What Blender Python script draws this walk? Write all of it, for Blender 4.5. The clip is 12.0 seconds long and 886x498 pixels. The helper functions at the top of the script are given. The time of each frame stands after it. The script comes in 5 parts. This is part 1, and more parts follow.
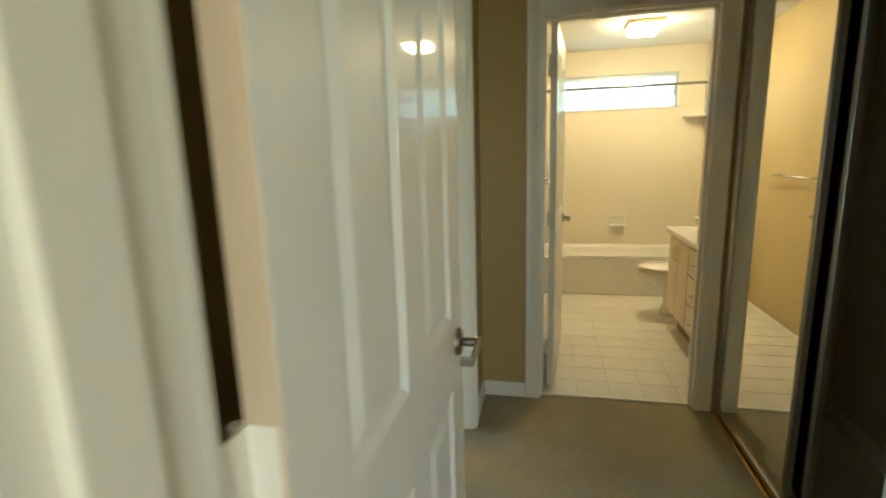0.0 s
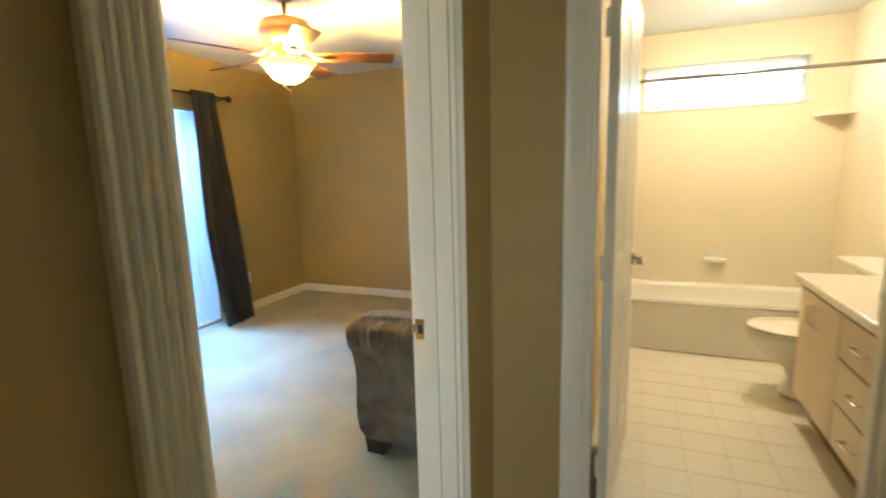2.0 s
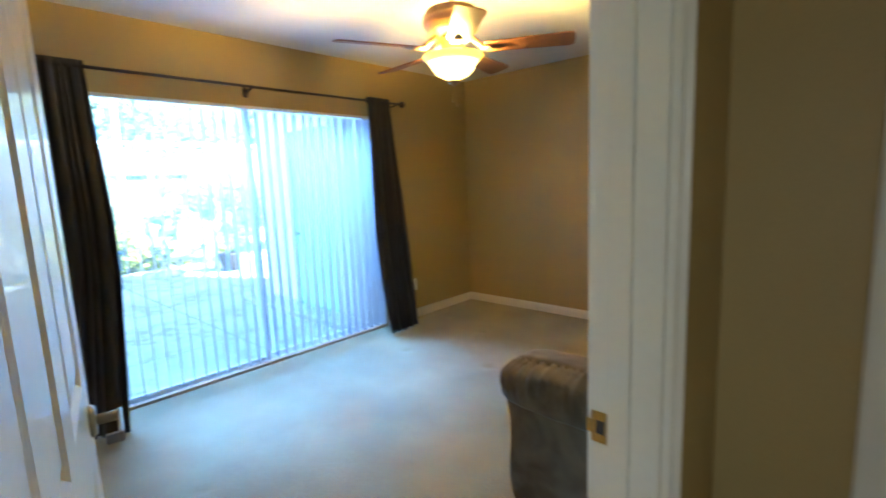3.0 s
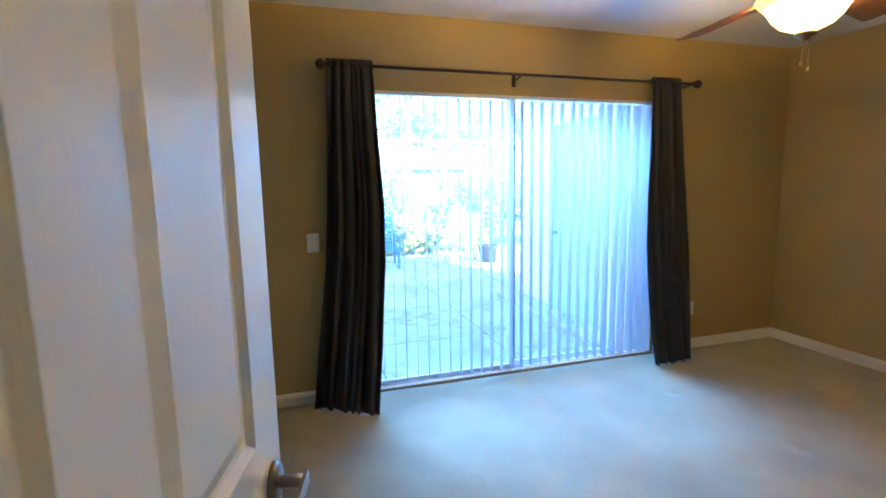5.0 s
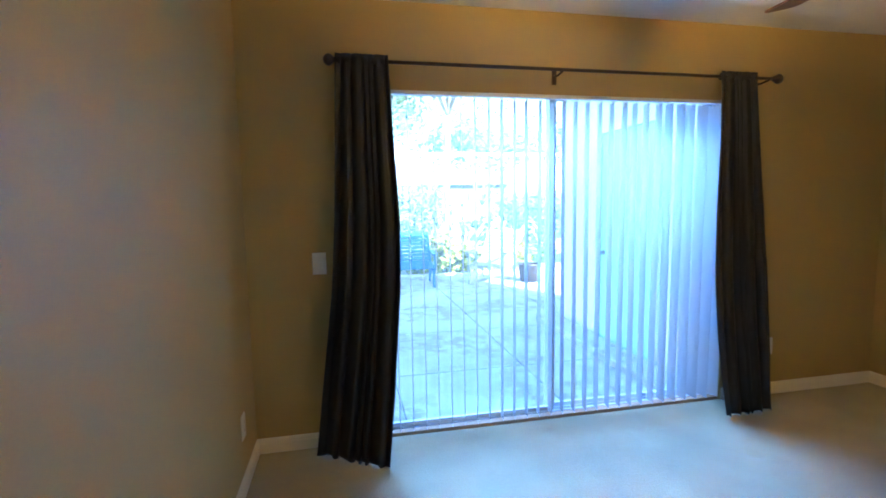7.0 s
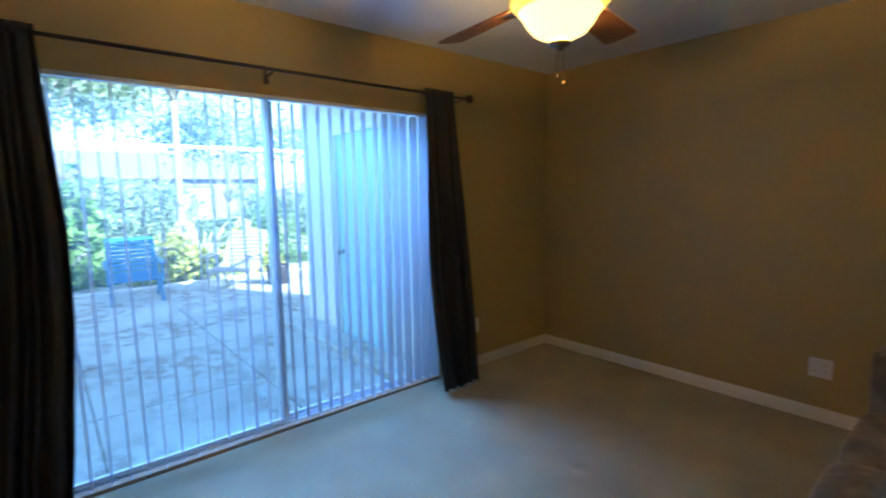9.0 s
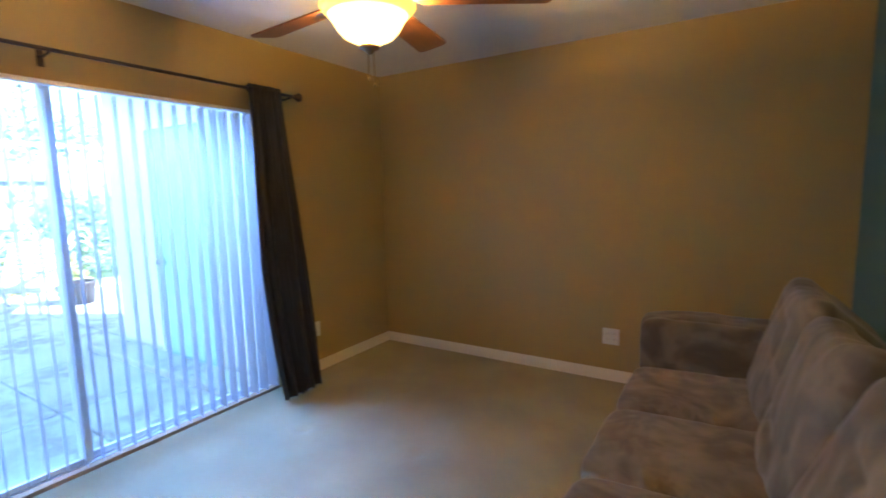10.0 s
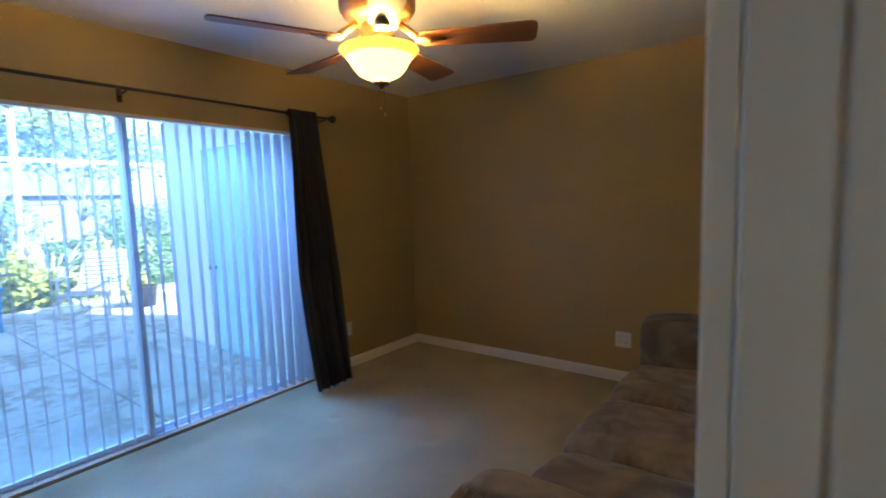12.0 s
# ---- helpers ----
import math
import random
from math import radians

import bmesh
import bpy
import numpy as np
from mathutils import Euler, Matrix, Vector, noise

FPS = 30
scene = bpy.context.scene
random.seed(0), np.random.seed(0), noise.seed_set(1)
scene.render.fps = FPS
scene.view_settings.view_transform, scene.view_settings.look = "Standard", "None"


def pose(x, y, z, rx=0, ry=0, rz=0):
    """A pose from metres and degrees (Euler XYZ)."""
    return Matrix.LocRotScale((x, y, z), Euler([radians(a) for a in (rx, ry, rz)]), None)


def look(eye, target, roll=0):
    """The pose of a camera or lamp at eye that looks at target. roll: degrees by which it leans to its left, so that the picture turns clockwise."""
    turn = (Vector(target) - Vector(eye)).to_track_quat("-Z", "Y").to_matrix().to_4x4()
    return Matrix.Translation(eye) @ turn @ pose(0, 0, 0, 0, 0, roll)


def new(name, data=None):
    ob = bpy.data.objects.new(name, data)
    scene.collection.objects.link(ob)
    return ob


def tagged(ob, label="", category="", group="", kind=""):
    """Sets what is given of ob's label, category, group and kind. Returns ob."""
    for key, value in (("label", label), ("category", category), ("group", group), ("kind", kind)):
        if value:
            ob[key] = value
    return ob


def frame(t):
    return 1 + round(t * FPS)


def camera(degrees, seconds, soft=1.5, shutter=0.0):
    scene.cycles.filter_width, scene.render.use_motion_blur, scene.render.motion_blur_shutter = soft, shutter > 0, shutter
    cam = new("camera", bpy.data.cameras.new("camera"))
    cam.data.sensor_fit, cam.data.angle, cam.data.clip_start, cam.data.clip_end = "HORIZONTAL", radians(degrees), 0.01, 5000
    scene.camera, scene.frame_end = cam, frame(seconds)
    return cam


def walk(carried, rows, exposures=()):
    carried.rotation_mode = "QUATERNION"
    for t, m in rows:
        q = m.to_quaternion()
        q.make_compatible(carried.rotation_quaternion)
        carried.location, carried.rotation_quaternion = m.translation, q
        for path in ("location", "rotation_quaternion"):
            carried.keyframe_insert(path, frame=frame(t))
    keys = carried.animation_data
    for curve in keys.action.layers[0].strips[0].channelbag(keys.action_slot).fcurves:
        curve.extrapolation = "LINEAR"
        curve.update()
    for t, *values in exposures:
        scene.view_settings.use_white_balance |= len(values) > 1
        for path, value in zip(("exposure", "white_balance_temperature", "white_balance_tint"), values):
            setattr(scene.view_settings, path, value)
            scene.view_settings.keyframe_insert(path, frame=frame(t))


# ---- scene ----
cam = camera(86.1, 12.0, soft=1.7, shutter=0.45)
PATH = [
    (0, (0.42, 0.271, 1.36), (-0.007, 2.188, 0.983), -1.7),
    (0.5, (0.505, 0.448, 1.346), (0.22, 2.392, 0.969), -1.6),
    (1, (0.537, 0.699, 1.356), (0.275, 2.649, 1.002), -1.4),
    (1.5, (0.556, 0.963, 1.353), (0.145, 2.891, 1.014), -2.7),
    (2, (0.514, 1.258, 1.356), (-0.219, 3.091, 1.034), -1.5),
    (2.5, (0.412, 1.504, 1.356), (-0.621, 3.19, 1.058), -1.4),
    (3, (0.309, 1.666, 1.368), (-1.032, 3.122, 1.08), -2.3),
    (3.5, (0.225, 1.767, 1.375), (-1.439, 2.846, 1.114), -1.5),
    (3.7, (0.188, 1.797, 1.39), (-1.55, 2.751, 1.121), -1.2),
    (5.3, (-0.168, 1.925, 1.377), (-2.078, 2.457, 1.116), -1.0),
    (5.5, (-0.224, 1.951, 1.382), (-2.146, 2.443, 1.13), -0.9),
    (6, (-0.346, 2.024, 1.391), (-2.294, 2.415, 1.158), -0.4),
    (6.5, (-0.456, 2.082, 1.354), (-2.415, 2.433, 1.156), -0.8),
    (8.5, (-0.483, 2.234, 1.41), (-2.181, 3.261, 1.159), -1.1),
    (9, (-0.421, 2.324, 1.414), (-1.938, 3.605, 1.171), -0.9),
    (9.5, (-0.378, 2.347, 1.412), (-1.661, 3.862, 1.168), -1.1),
    (10, (-0.318, 2.364, 1.4), (-1.368, 4.048, 1.153), -1.3),
    (10.5, (-0.254, 2.359, 1.411), (-1.127, 4.142, 1.177), -1.2),
    (11, (-0.182, 2.32, 1.413), (-1.07, 4.099, 1.2), -1.5),
    (11.5, (-0.115, 2.273, 1.405), (-1.137, 3.981, 1.207), -1.3),
    (12, (-0.031, 2.224, 1.403), (-1.228, 3.815, 1.202), -1.8),
]
EXPOSURES = [(0, 3.65, 5950, 10), (0.5, 3.85, 5950, 11), (1, 3.92, 5950, 14), (1.5, 4.0, 5950, 16), (2, 4.05, 5850, 19), (2.5, 3.85, 5700, 24), (3, 3.25, 5550, 20), (3.5, 3.2, 5420, 20), (5.5, 3.2, 5400, 28), (6.5, 3.15, 5400, 29), (8.5, 2.2, 5350, 20), (9, 2.1, 5350, 24), (9.5, 2.4, 5500, 31), (10, 2.9, 5750, 35), (10.5, 3.35, 5950, 36), (11, 3.05, 5800, 37), (11.5, 2.55, 5650, 34), (12, 2.1, 5450, 29)]
walk(cam, [(t, look(eye, target, roll)) for t, eye, target, roll in PATH], EXPOSURES)

# ---- daylight and lamps ----
SUN_EL, SUN_AZ = 27.0, 62.0           # the sun stands low behind the house, which shades the patio
world = bpy.data.worlds.new("world")
scene.world = world
world.use_nodes = True
wn = world.node_tree
sky = wn.nodes.new("ShaderNodeTexSky")
sky.sky_type, sky.sun_disc = "NISHITA", False
sky.sun_elevation, sky.sun_rotation = radians(SUN_EL), radians(SUN_AZ)
wn.nodes["Background"].inputs["Strength"].default_value = 0.15
wn.links.new(sky.outputs["Color"], wn.nodes["Background"].inputs["Color"])


def lamp(name, kind, m, energy, colour, **more):
    data = bpy.data.lights.new(name, kind)
    data.energy, data.color = energy, colour
    for key, value in more.items():
        if key == "size":
            data.size = value
        elif key == "size_y":
            data.shape, data.size_y = "RECTANGLE", value
        elif key == "spread":
            data.spread = radians(value)
        elif key == "radius":
            data.shadow_soft_size = value
        elif key == "angle":
            data.angle = radians(value)
    ob = new(name, data)
    ob.matrix_world = m
    return ob


sun_dir = Vector((math.sin(radians(SUN_AZ)) * math.cos(radians(SUN_EL)), math.cos(radians(SUN_AZ)) * math.cos(radians(SUN_EL)), math.sin(radians(SUN_EL))))
lamp("sun", "SUN", look(sun_dir * 30, (0, 0, 0)), 4.5, (1.0, 0.94, 0.86), angle=0.5)
FAN = Vector((-1.40, 3.66, 0))
lamp("fan_bulb", "POINT", pose(FAN.x, FAN.y, 1.981), 36, (1.0, 0.645, 0.135), radius=0.05)
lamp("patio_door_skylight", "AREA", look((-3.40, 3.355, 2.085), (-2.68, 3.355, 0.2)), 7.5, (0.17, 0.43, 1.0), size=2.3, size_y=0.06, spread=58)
# Added fill lamp in the unseen entry room, brightens the hall.
lamp("entry_fill_light", "AREA", look((1.72, -2.59, 1.5), (1.72, 0, 1.5)), 3.5, (0.93, 0.95, 0.74), size=1.15, size_y=1.15)

# ---- materials ----
MATS = {}


def material(name, base, rough=0.5, metal=0.0, vary=0.12, scale=8.0, fine=90.0, bump=0.1, dist=0.004, emit=None, power=0.0, alpha=None, sheen=0.0, trans=0.0, stretch=(1, 1, 1), piece=0.0, coat=0.0):
    """A procedural surface: base colour varied at two scales, with fine relief."""
    if name in MATS:
        return MATS[name]
    m = bpy.data.materials.new(name)
    m.use_nodes = True
    n, l = m.node_tree.nodes, m.node_tree.links
    p = n["Principled BSDF"]
    p.inputs["Roughness"].default_value, p.inputs["Metallic"].default_value = rough, metal
    p.inputs["Sheen Weight"].default_value = sheen
    p.inputs["Coat Weight"].default_value = coat
    p.inputs["Transmission Weight"].default_value = trans
    tc = n.new("ShaderNodeTexCoord")
    mp = n.new("ShaderNodeMapping")
    mp.inputs["Scale"].default_value = stretch
    l.new(tc.outputs["Object"], mp.inputs["Vector"])
    big, small = n.new("ShaderNodeTexNoise"), n.new("ShaderNodeTexNoise")
    big.inputs["Scale"].default_value, big.inputs["Detail"].default_value = scale, 4
    small.inputs["Scale"].default_value, small.inputs["Detail"].default_value = fine, 3
    l.new(mp.outputs[0], big.inputs["Vector"])
    l.new(mp.outputs[0], small.inputs["Vector"])
    add = n.new("ShaderNodeMath")
    add.operation = "ADD"
    l.new(big.outputs["Fac"], add.inputs[0])
    l.new(small.outputs["Fac"], add.inputs[1])
    last = add.outputs[0]
    if piece:
        info = n.new("ShaderNodeObjectInfo")
        pm = n.new("ShaderNodeMath")
        pm.operation = "MULTIPLY_ADD"
        pm.inputs[1].default_value = piece
        l.new(info.outputs["Random"], pm.inputs[0])
        l.new(last, pm.inputs[2])
        last = pm.outputs[0]
    ramp = n.new("ShaderNodeMapRange")
    ramp.inputs["From Min"].default_value, ramp.inputs["From Max"].default_value = 0.6, 1.4 + piece
    ramp.inputs["To Min"].default_value, ramp.inputs["To Max"].default_value = 1 - vary, 1 + vary
    l.new(last, ramp.inputs["Value"])
    mix = n.new("ShaderNodeVectorMath")
    mix.operation = "SCALE"
    mix.inputs[0].default_value = base
    l.new(ramp.outputs[0], mix.inputs["Scale"])
    l.new(mix.outputs[0], p.inputs["Base Color"])
    if bump:
        b = n.new("ShaderNodeBump")
        b.inputs["Strength"].default_value, b.inputs["Distance"].default_value = bump, dist
        l.new(small.outputs["Fac"], b.inputs["Height"])
        l.new(b.outputs[0], p.inputs["Normal"])
    if emit:
        p.inputs["Emission Color"].default_value = (*emit, 1)
        p.inputs["Emission Strength"].default_value = power
    MATS[name] = m
    return m


def pane_glass(name, haze):
    """Window glass mixed with a pale veil, for glare and for obscured panes."""
    m = bpy.data.materials.new(name)
    m.use_nodes = True
    n, l = m.node_tree.nodes, m.node_tree.links
    n.remove(n["Principled BSDF"])
    g = n.new("ShaderNodeBsdfGlass")
    g.inputs["Roughness"].default_value, g.inputs["IOR"].default_value = 0.0, 1.45
    g.inputs["Color"].default_value = (0.875, 0.98, 0.955, 1)
    veil = n.new("ShaderNodeBsdfTranslucent")
    veil.inputs["Color"].default_value = (0.74, 0.88, 0.90, 1)
    film = n.new("ShaderNodeMixShader")
    film.inputs[0].default_value = haze
    l.new(g.outputs[0], film.inputs[1])
    l.new(veil.outputs[0], film.inputs[2])
    l.new(film.outputs[0], n["Material Output"].inputs["Surface"])
    return m


def stained_concrete(name):
    """Pale slab concrete with brown leaf stains in drifts and grey wear."""
    m = bpy.data.materials.new(name)
    m.use_nodes = True
    n, l = m.node_tree.nodes, m.node_tree.links
    p = n["Principled BSDF"]
    p.inputs["Roughness"].default_value = 0.88
    tc = n.new("ShaderNodeNewGeometry")

    def noise_at(scale, detail, rough=0.55):
        x = n.new("ShaderNodeTexNoise")
        x.inputs["Scale"].default_value, x.inputs["Detail"].default_value, x.inputs["Roughness"].default_value = scale, detail, rough
        l.new(tc.outputs["Position"], x.inputs["Vector"])
        return x.outputs["Fac"]

    def span(value, a, b, c, d):
        x = n.new("ShaderNodeMapRange")
        for key, num in (("From Min", a), ("From Max", b), ("To Min", c), ("To Max", d)):
            x.inputs[key].default_value = num
        l.new(value, x.inputs["Value"])
        return x.outputs[0]

    def times(a, b):
        x = n.new("ShaderNodeMath")
        x.operation = "MULTIPLY"
        l.new(a, x.inputs[0])
        l.new(b, x.inputs[1])
        return x.outputs[0]

    def blend(fac, a, b):
        x = n.new("ShaderNodeMix")
        x.data_type = "RGBA"
        l.new(fac, x.inputs[0])
        for key, v in ((6, a), (7, b)):
            if isinstance(v, tuple):
                x.inputs[key].default_value = (*v, 1)
            else:
                l.new(v, x.inputs[key])
        return x.outputs[2]
    fine = noise_at(60, 3)
    pale = blend(span(noise_at(2.3, 5), 0.35, 0.65, 0, 1), (0.50, 0.53, 0.51), (0.61, 0.645, 0.62))
    drift = times(span(noise_at(1.3, 2), 0.40, 0.55, 0, 1), span(noise_at(7, 4, 0.65), 0.44, 0.58, 0, 0.7))
    p_col = blend(drift, pale, (0.22, 0.18, 0.115))
    l.new(blend(span(fine, 0.3, 0.7, 0, 0.22), p_col, (0.40, 0.39, 0.37)), p.inputs["Base Color"])
    b = n.new("ShaderNodeBump")
    b.inputs["Strength"].default_value, b.inputs["Distance"].default_value = 0.3, 0.006
    l.new(fine, b.inputs["Height"])
    l.new(b.outputs[0], p.inputs["Normal"])
    return m


def leaf_material(name, base, rnd=0.5):
    """Leaves that differ one from the other and let some light through."""
    m = bpy.data.materials.new(name)
    m.use_nodes = True
    n, l = m.node_tree.nodes, m.node_tree.links
    p = n["Principled BSDF"]
    p.inputs["Roughness"].default_value = 0.55
    geo = n.new("ShaderNodeNewGeometry")
    r = n.new("ShaderNodeMapRange")
    r.inputs["To Min"].default_value, r.inputs["To Max"].default_value = 1 - rnd, 1 + rnd
    l.new(geo.outputs["Random Per Island"], r.inputs["Value"])
    v = n.new("ShaderNodeVectorMath")
    v.operation = "SCALE"
    v.inputs[0].default_value = base
    l.new(r.outputs[0], v.inputs["Scale"])
    l.new(v.outputs[0], p.inputs["Base Color"])
    t = n.new("ShaderNodeBsdfTranslucent")
    l.new(v.outputs[0], t.inputs["Color"])
    mix = n.new("ShaderNodeMixShader")
    mix.inputs[0].default_value = 0.3
    l.new(p.outputs[0], mix.inputs[1])
    l.new(t.outputs[0], mix.inputs[2])
    l.new(mix.outputs[0], n["Material Output"].inputs["Surface"])
    return m


def brushed_suede(name, dark, pale):
    """Short-napped cloth: pale and dark patches where the nap lies brushed either way."""
    m = bpy.data.materials.new(name)
    m.use_nodes = True
    n, l = m.node_tree.nodes, m.node_tree.links
    p = n["Principled BSDF"]
    p.inputs["Roughness"].default_value, p.inputs["Sheen Weight"].default_value, p.inputs["Sheen Roughness"].default_value = 0.9, 0.25, 0.4
    tc = n.new("ShaderNodeTexCoord")

    def noise_at(scale, detail, warp):
        x = n.new("ShaderNodeTexNoise")
        x.inputs["Scale"].default_value, x.inputs["Detail"].default_value, x.inputs["Distortion"].default_value = scale, detail, warp
        l.new(tc.outputs["Object"], x.inputs["Vector"])
        return x.outputs["Fac"]
    add = n.new("ShaderNodeMath")
    add.operation = "MULTIPLY_ADD"
    add.inputs[1].default_value = 0.22
    l.new(noise_at(17, 3, 1.0), add.inputs[0])
    l.new(noise_at(4.2, 2, 1.6), add.inputs[2])
    r = n.new("ShaderNodeMapRange")
    r.interpolation_type = "SMOOTHSTEP"
    r.inputs["From Min"].default_value, r.inputs["From Max"].default_value = 0.42, 0.80
    l.new(add.outputs[0], r.inputs["Value"])
    mix = n.new("ShaderNodeMix")
    mix.data_type = "RGBA"
    l.new(r.outputs[0], mix.inputs[0])
    mix.inputs[6].default_value, mix.inputs[7].default_value = (*dark, 1), (*pale, 1)
    l.new(mix.outputs[2], p.inputs["Base Color"])
    b = n.new("ShaderNodeBump")
    b.inputs["Strength"].default_value, b.inputs["Distance"].default_value = 0.15, 0.003
    l.new(noise_at(90, 3, 0), b.inputs["Height"])
    l.new(b.outputs[0], p.inputs["Normal"])
    return m


def vinyl(name, base, through_share):
    """Smooth white plastic strip that glows a little with the light behind it."""
    m = bpy.data.materials.new(name)
    m.use_nodes = True
    n, l = m.node_tree.nodes, m.node_tree.links
    p = n["Principled BSDF"]
    p.inputs["Roughness"].default_value = 0.42
    info = n.new("ShaderNodeObjectInfo")
    r = n.new("ShaderNodeMapRange")
    r.inputs["To Min"].default_value, r.inputs["To Max"].default_value = 0.94, 1.05
    l.new(info.outputs["Random"], r.inputs["Value"])
    v = n.new("ShaderNodeVectorMath")
    v.operation = "SCALE"
    v.inputs[0].default_value = base
    l.new(r.outputs[0], v.inputs["Scale"])
    l.new(v.outputs[0], p.inputs["Base Color"])
    t = n.new("ShaderNodeBsdfTranslucent")
    l.new(v.outputs[0], t.inputs["Color"])
    mix = n.new("ShaderNodeMixShader")
    mix.inputs[0].default_value = through_share
    l.new(p.outputs[0], mix.inputs[1])
    l.new(t.outputs[0], mix.inputs[2])
    l.new(mix.outputs[0], n["Material Output"].inputs["Surface"])
    return m


TAN = material("tan_wall_paint", (0.425, 0.304, 0.108), 0.48, vary=0.05, scale=1.5, fine=220, bump=0.12, dist=0.002)
GREEN = material("green_wall_paint", (0.095, 0.215, 0.187), 0.6, vary=0.05, scale=1.5, fine=220, bump=0.12, dist=0.002)
CREAM = material("cream_wall_paint", (0.80, 0.74, 0.60), 0.55, vary=0.04, scale=1.5, fine=220, bump=0.08, dist=0.002)
TOWEL_TAN = material("bathroom_tan_paint", (0.60, 0.46, 0.22), 0.6, vary=0.05, scale=1.5, fine=220, bump=0.1, dist=0.002)
CLOSET = material("closet_paint", (0.62, 0.56, 0.44), 0.8, vary=0.06, scale=2, fine=200, bump=0.1, dist=0.002)
CEIL = material("white_ceiling_texture", (0.78, 0.77, 0.74), 0.85, vary=0.04, scale=3, fine=55, bump=0.35, dist=0.006)
TRIM = material("cream_trim_paint", (0.81, 0.77, 0.66), 0.38, vary=0.025, scale=3, fine=60, bump=0.04, dist=0.001)
DOOR = material("white_door_paint", (0.84, 0.82, 0.75), 0.38, vary=0.03, scale=3, fine=150, bump=0.4, dist=0.002, stretch=(4, 4, 0.16), coat=0.2)
CARPET = material("beige_carpet", (0.335, 0.283, 0.146), 0.95, vary=0.30, scale=2.2, fine=150, bump=0.7, dist=0.006, sheen=0.25)
TILE = material("cream_floor_tile", (0.78, 0.74, 0.64), 0.22, vary=0.05, scale=6, fine=60, bump=0.03, dist=0.001, piece=0.25)
GROUT = material("grout", (0.70, 0.64, 0.52), 0.9, vary=0.10, scale=20, fine=200, bump=0.3)
PORCELAIN = material("white_porcelain", (0.82, 0.80, 0.74), 0.12, vary=0.02, scale=4, fine=50, bump=0.0, coat=0.4)
LAMINATE = material("pale_wood_laminate", (0.72, 0.60, 0.42), 0.35, vary=0.07, scale=4, fine=60, bump=0.03, stretch=(6, 6, 0.6))
DOOREDGE = material("bare_door_edge_wood", (0.66, 0.50, 0.34), 0.55, vary=0.08, scale=6, fine=70, bump=0.1, stretch=(6, 6, 0.6))
OAKEDGE = material("brown_wood_strip", (0.20, 0.12, 0.06), 0.45, vary=0.15, scale=10, fine=90, bump=0.1)
SILLWOOD = material("worn_sill_wood", (0.36, 0.21, 0.11), 0.6, vary=0.25, scale=9, fine=70, bump=0.2, stretch=(6, 1, 6))
CHROME = material("chrome", (0.80, 0.80, 0.80), 0.12, 1.0, vary=0.03, bump=0.0)
NICKEL = material("satin_nickel", (0.33, 0.30, 0.26), 0.32, 1.0, vary=0.06, scale=30, fine=300, bump=0.02)
BRASS = material("polished_brass", (0.72, 0.52, 0.20), 0.25, 1.0, vary=0.08, scale=40, bump=0.02)
BRONZE = material("dark_bronze", (0.075, 0.055, 0.045), 0.42, 0.8, vary=0.2, scale=30, fine=200, bump=0.05)
FANBRONZE = material("brushed_bronze", (0.30, 0.20, 0.12), 0.38, 0.55, vary=0.15, scale=30, fine=200, bump=0.03)
BLADEWOOD = material("walnut_blade", (0.25, 0.095, 0.032), 0.36, vary=0.3, scale=5, fine=40, bump=0.05, dist=0.001, stretch=(1, 9, 9), coat=0.2)
MIRROR = material("mirror_glass", (0.90, 0.91, 0.88), 0.0, 1.0, vary=0.0, bump=0.0)
MICRO = brushed_suede("taupe_microfibre", (0.108, 0.083, 0.054), (0.205, 0.163, 0.110))
DARKFOOT = material("dark_wood_foot", (0.035, 0.025, 0.02), 0.4, vary=0.2, bump=0.05)
CURTAIN = material("dark_brown_satin", (0.016, 0.0130, 0.013), 0.55, vary=0.18, scale=6, fine=260, bump=0.06, dist=0.001, sheen=0.03)
SLAT = vinyl("white_vinyl_slat", (0.60, 0.60, 0.63), 0.22)
ALU = material("white_aluminium", (0.70, 0.72, 0.73), 0.35, 0.2, vary=0.05, scale=8, bump=0.03)
PLATE = material("white_plastic", (0.80, 0.79, 0.75), 0.3, vary=0.03, bump=0.0)
SLOT = material("dark_slot", (0.03, 0.03, 0.03), 0.6, vary=0.1, bump=0.0)
BOWL = material("alabaster_glass", (0.85, 0.62, 0.28), 0.35, vary=0.12, scale=9, fine=40, bump=0.02, emit=(1.0, 0.63, 0.11), power=1.05)
BOWLRIM = material("amber_glass_rim", (0.80, 0.52, 0.16), 0.3, vary=0.12, scale=9, fine=40, bump=0.02, emit=(1.0, 0.60, 0.045), power=0.40)
DIFFUSER = material("lit_diffuser", (0.9, 0.88, 0.8), 0.4, vary=0.02, bump=0.0, emit=(1.0, 0.80, 0.44), power=7.0)
CONCRETE = stained_concrete("weathered_concrete")
SOIL = material("soil_and_mulch", (0.09, 0.065, 0.045), 0.95, vary=0.4, scale=6, fine=40, bump=0.8, dist=0.03)
LAWN = material("lawn", (0.07, 0.13, 0.035), 0.9, vary=0.4, scale=1.2, fine=30, bump=0.8, dist=0.03)
STUCCO = material("white_stucco", (0.90, 0.89, 0.87), 0.9, vary=0.05, scale=2, fine=90, bump=0.5, dist=0.006)
# Darkened in the colour so that sunlit far walls don't wash out.
FARWALL = material("darkened_far_stucco", (0.20, 0.20, 0.20), 0.9, vary=0.1, scale=2, fine=60, bump=0.3, dist=0.006)
BLUEDOOR = material("pale_blue_paint", (0.46, 0.74, 0.80), 0.45, vary=0.05, scale=3, fine=60, bump=0.05)
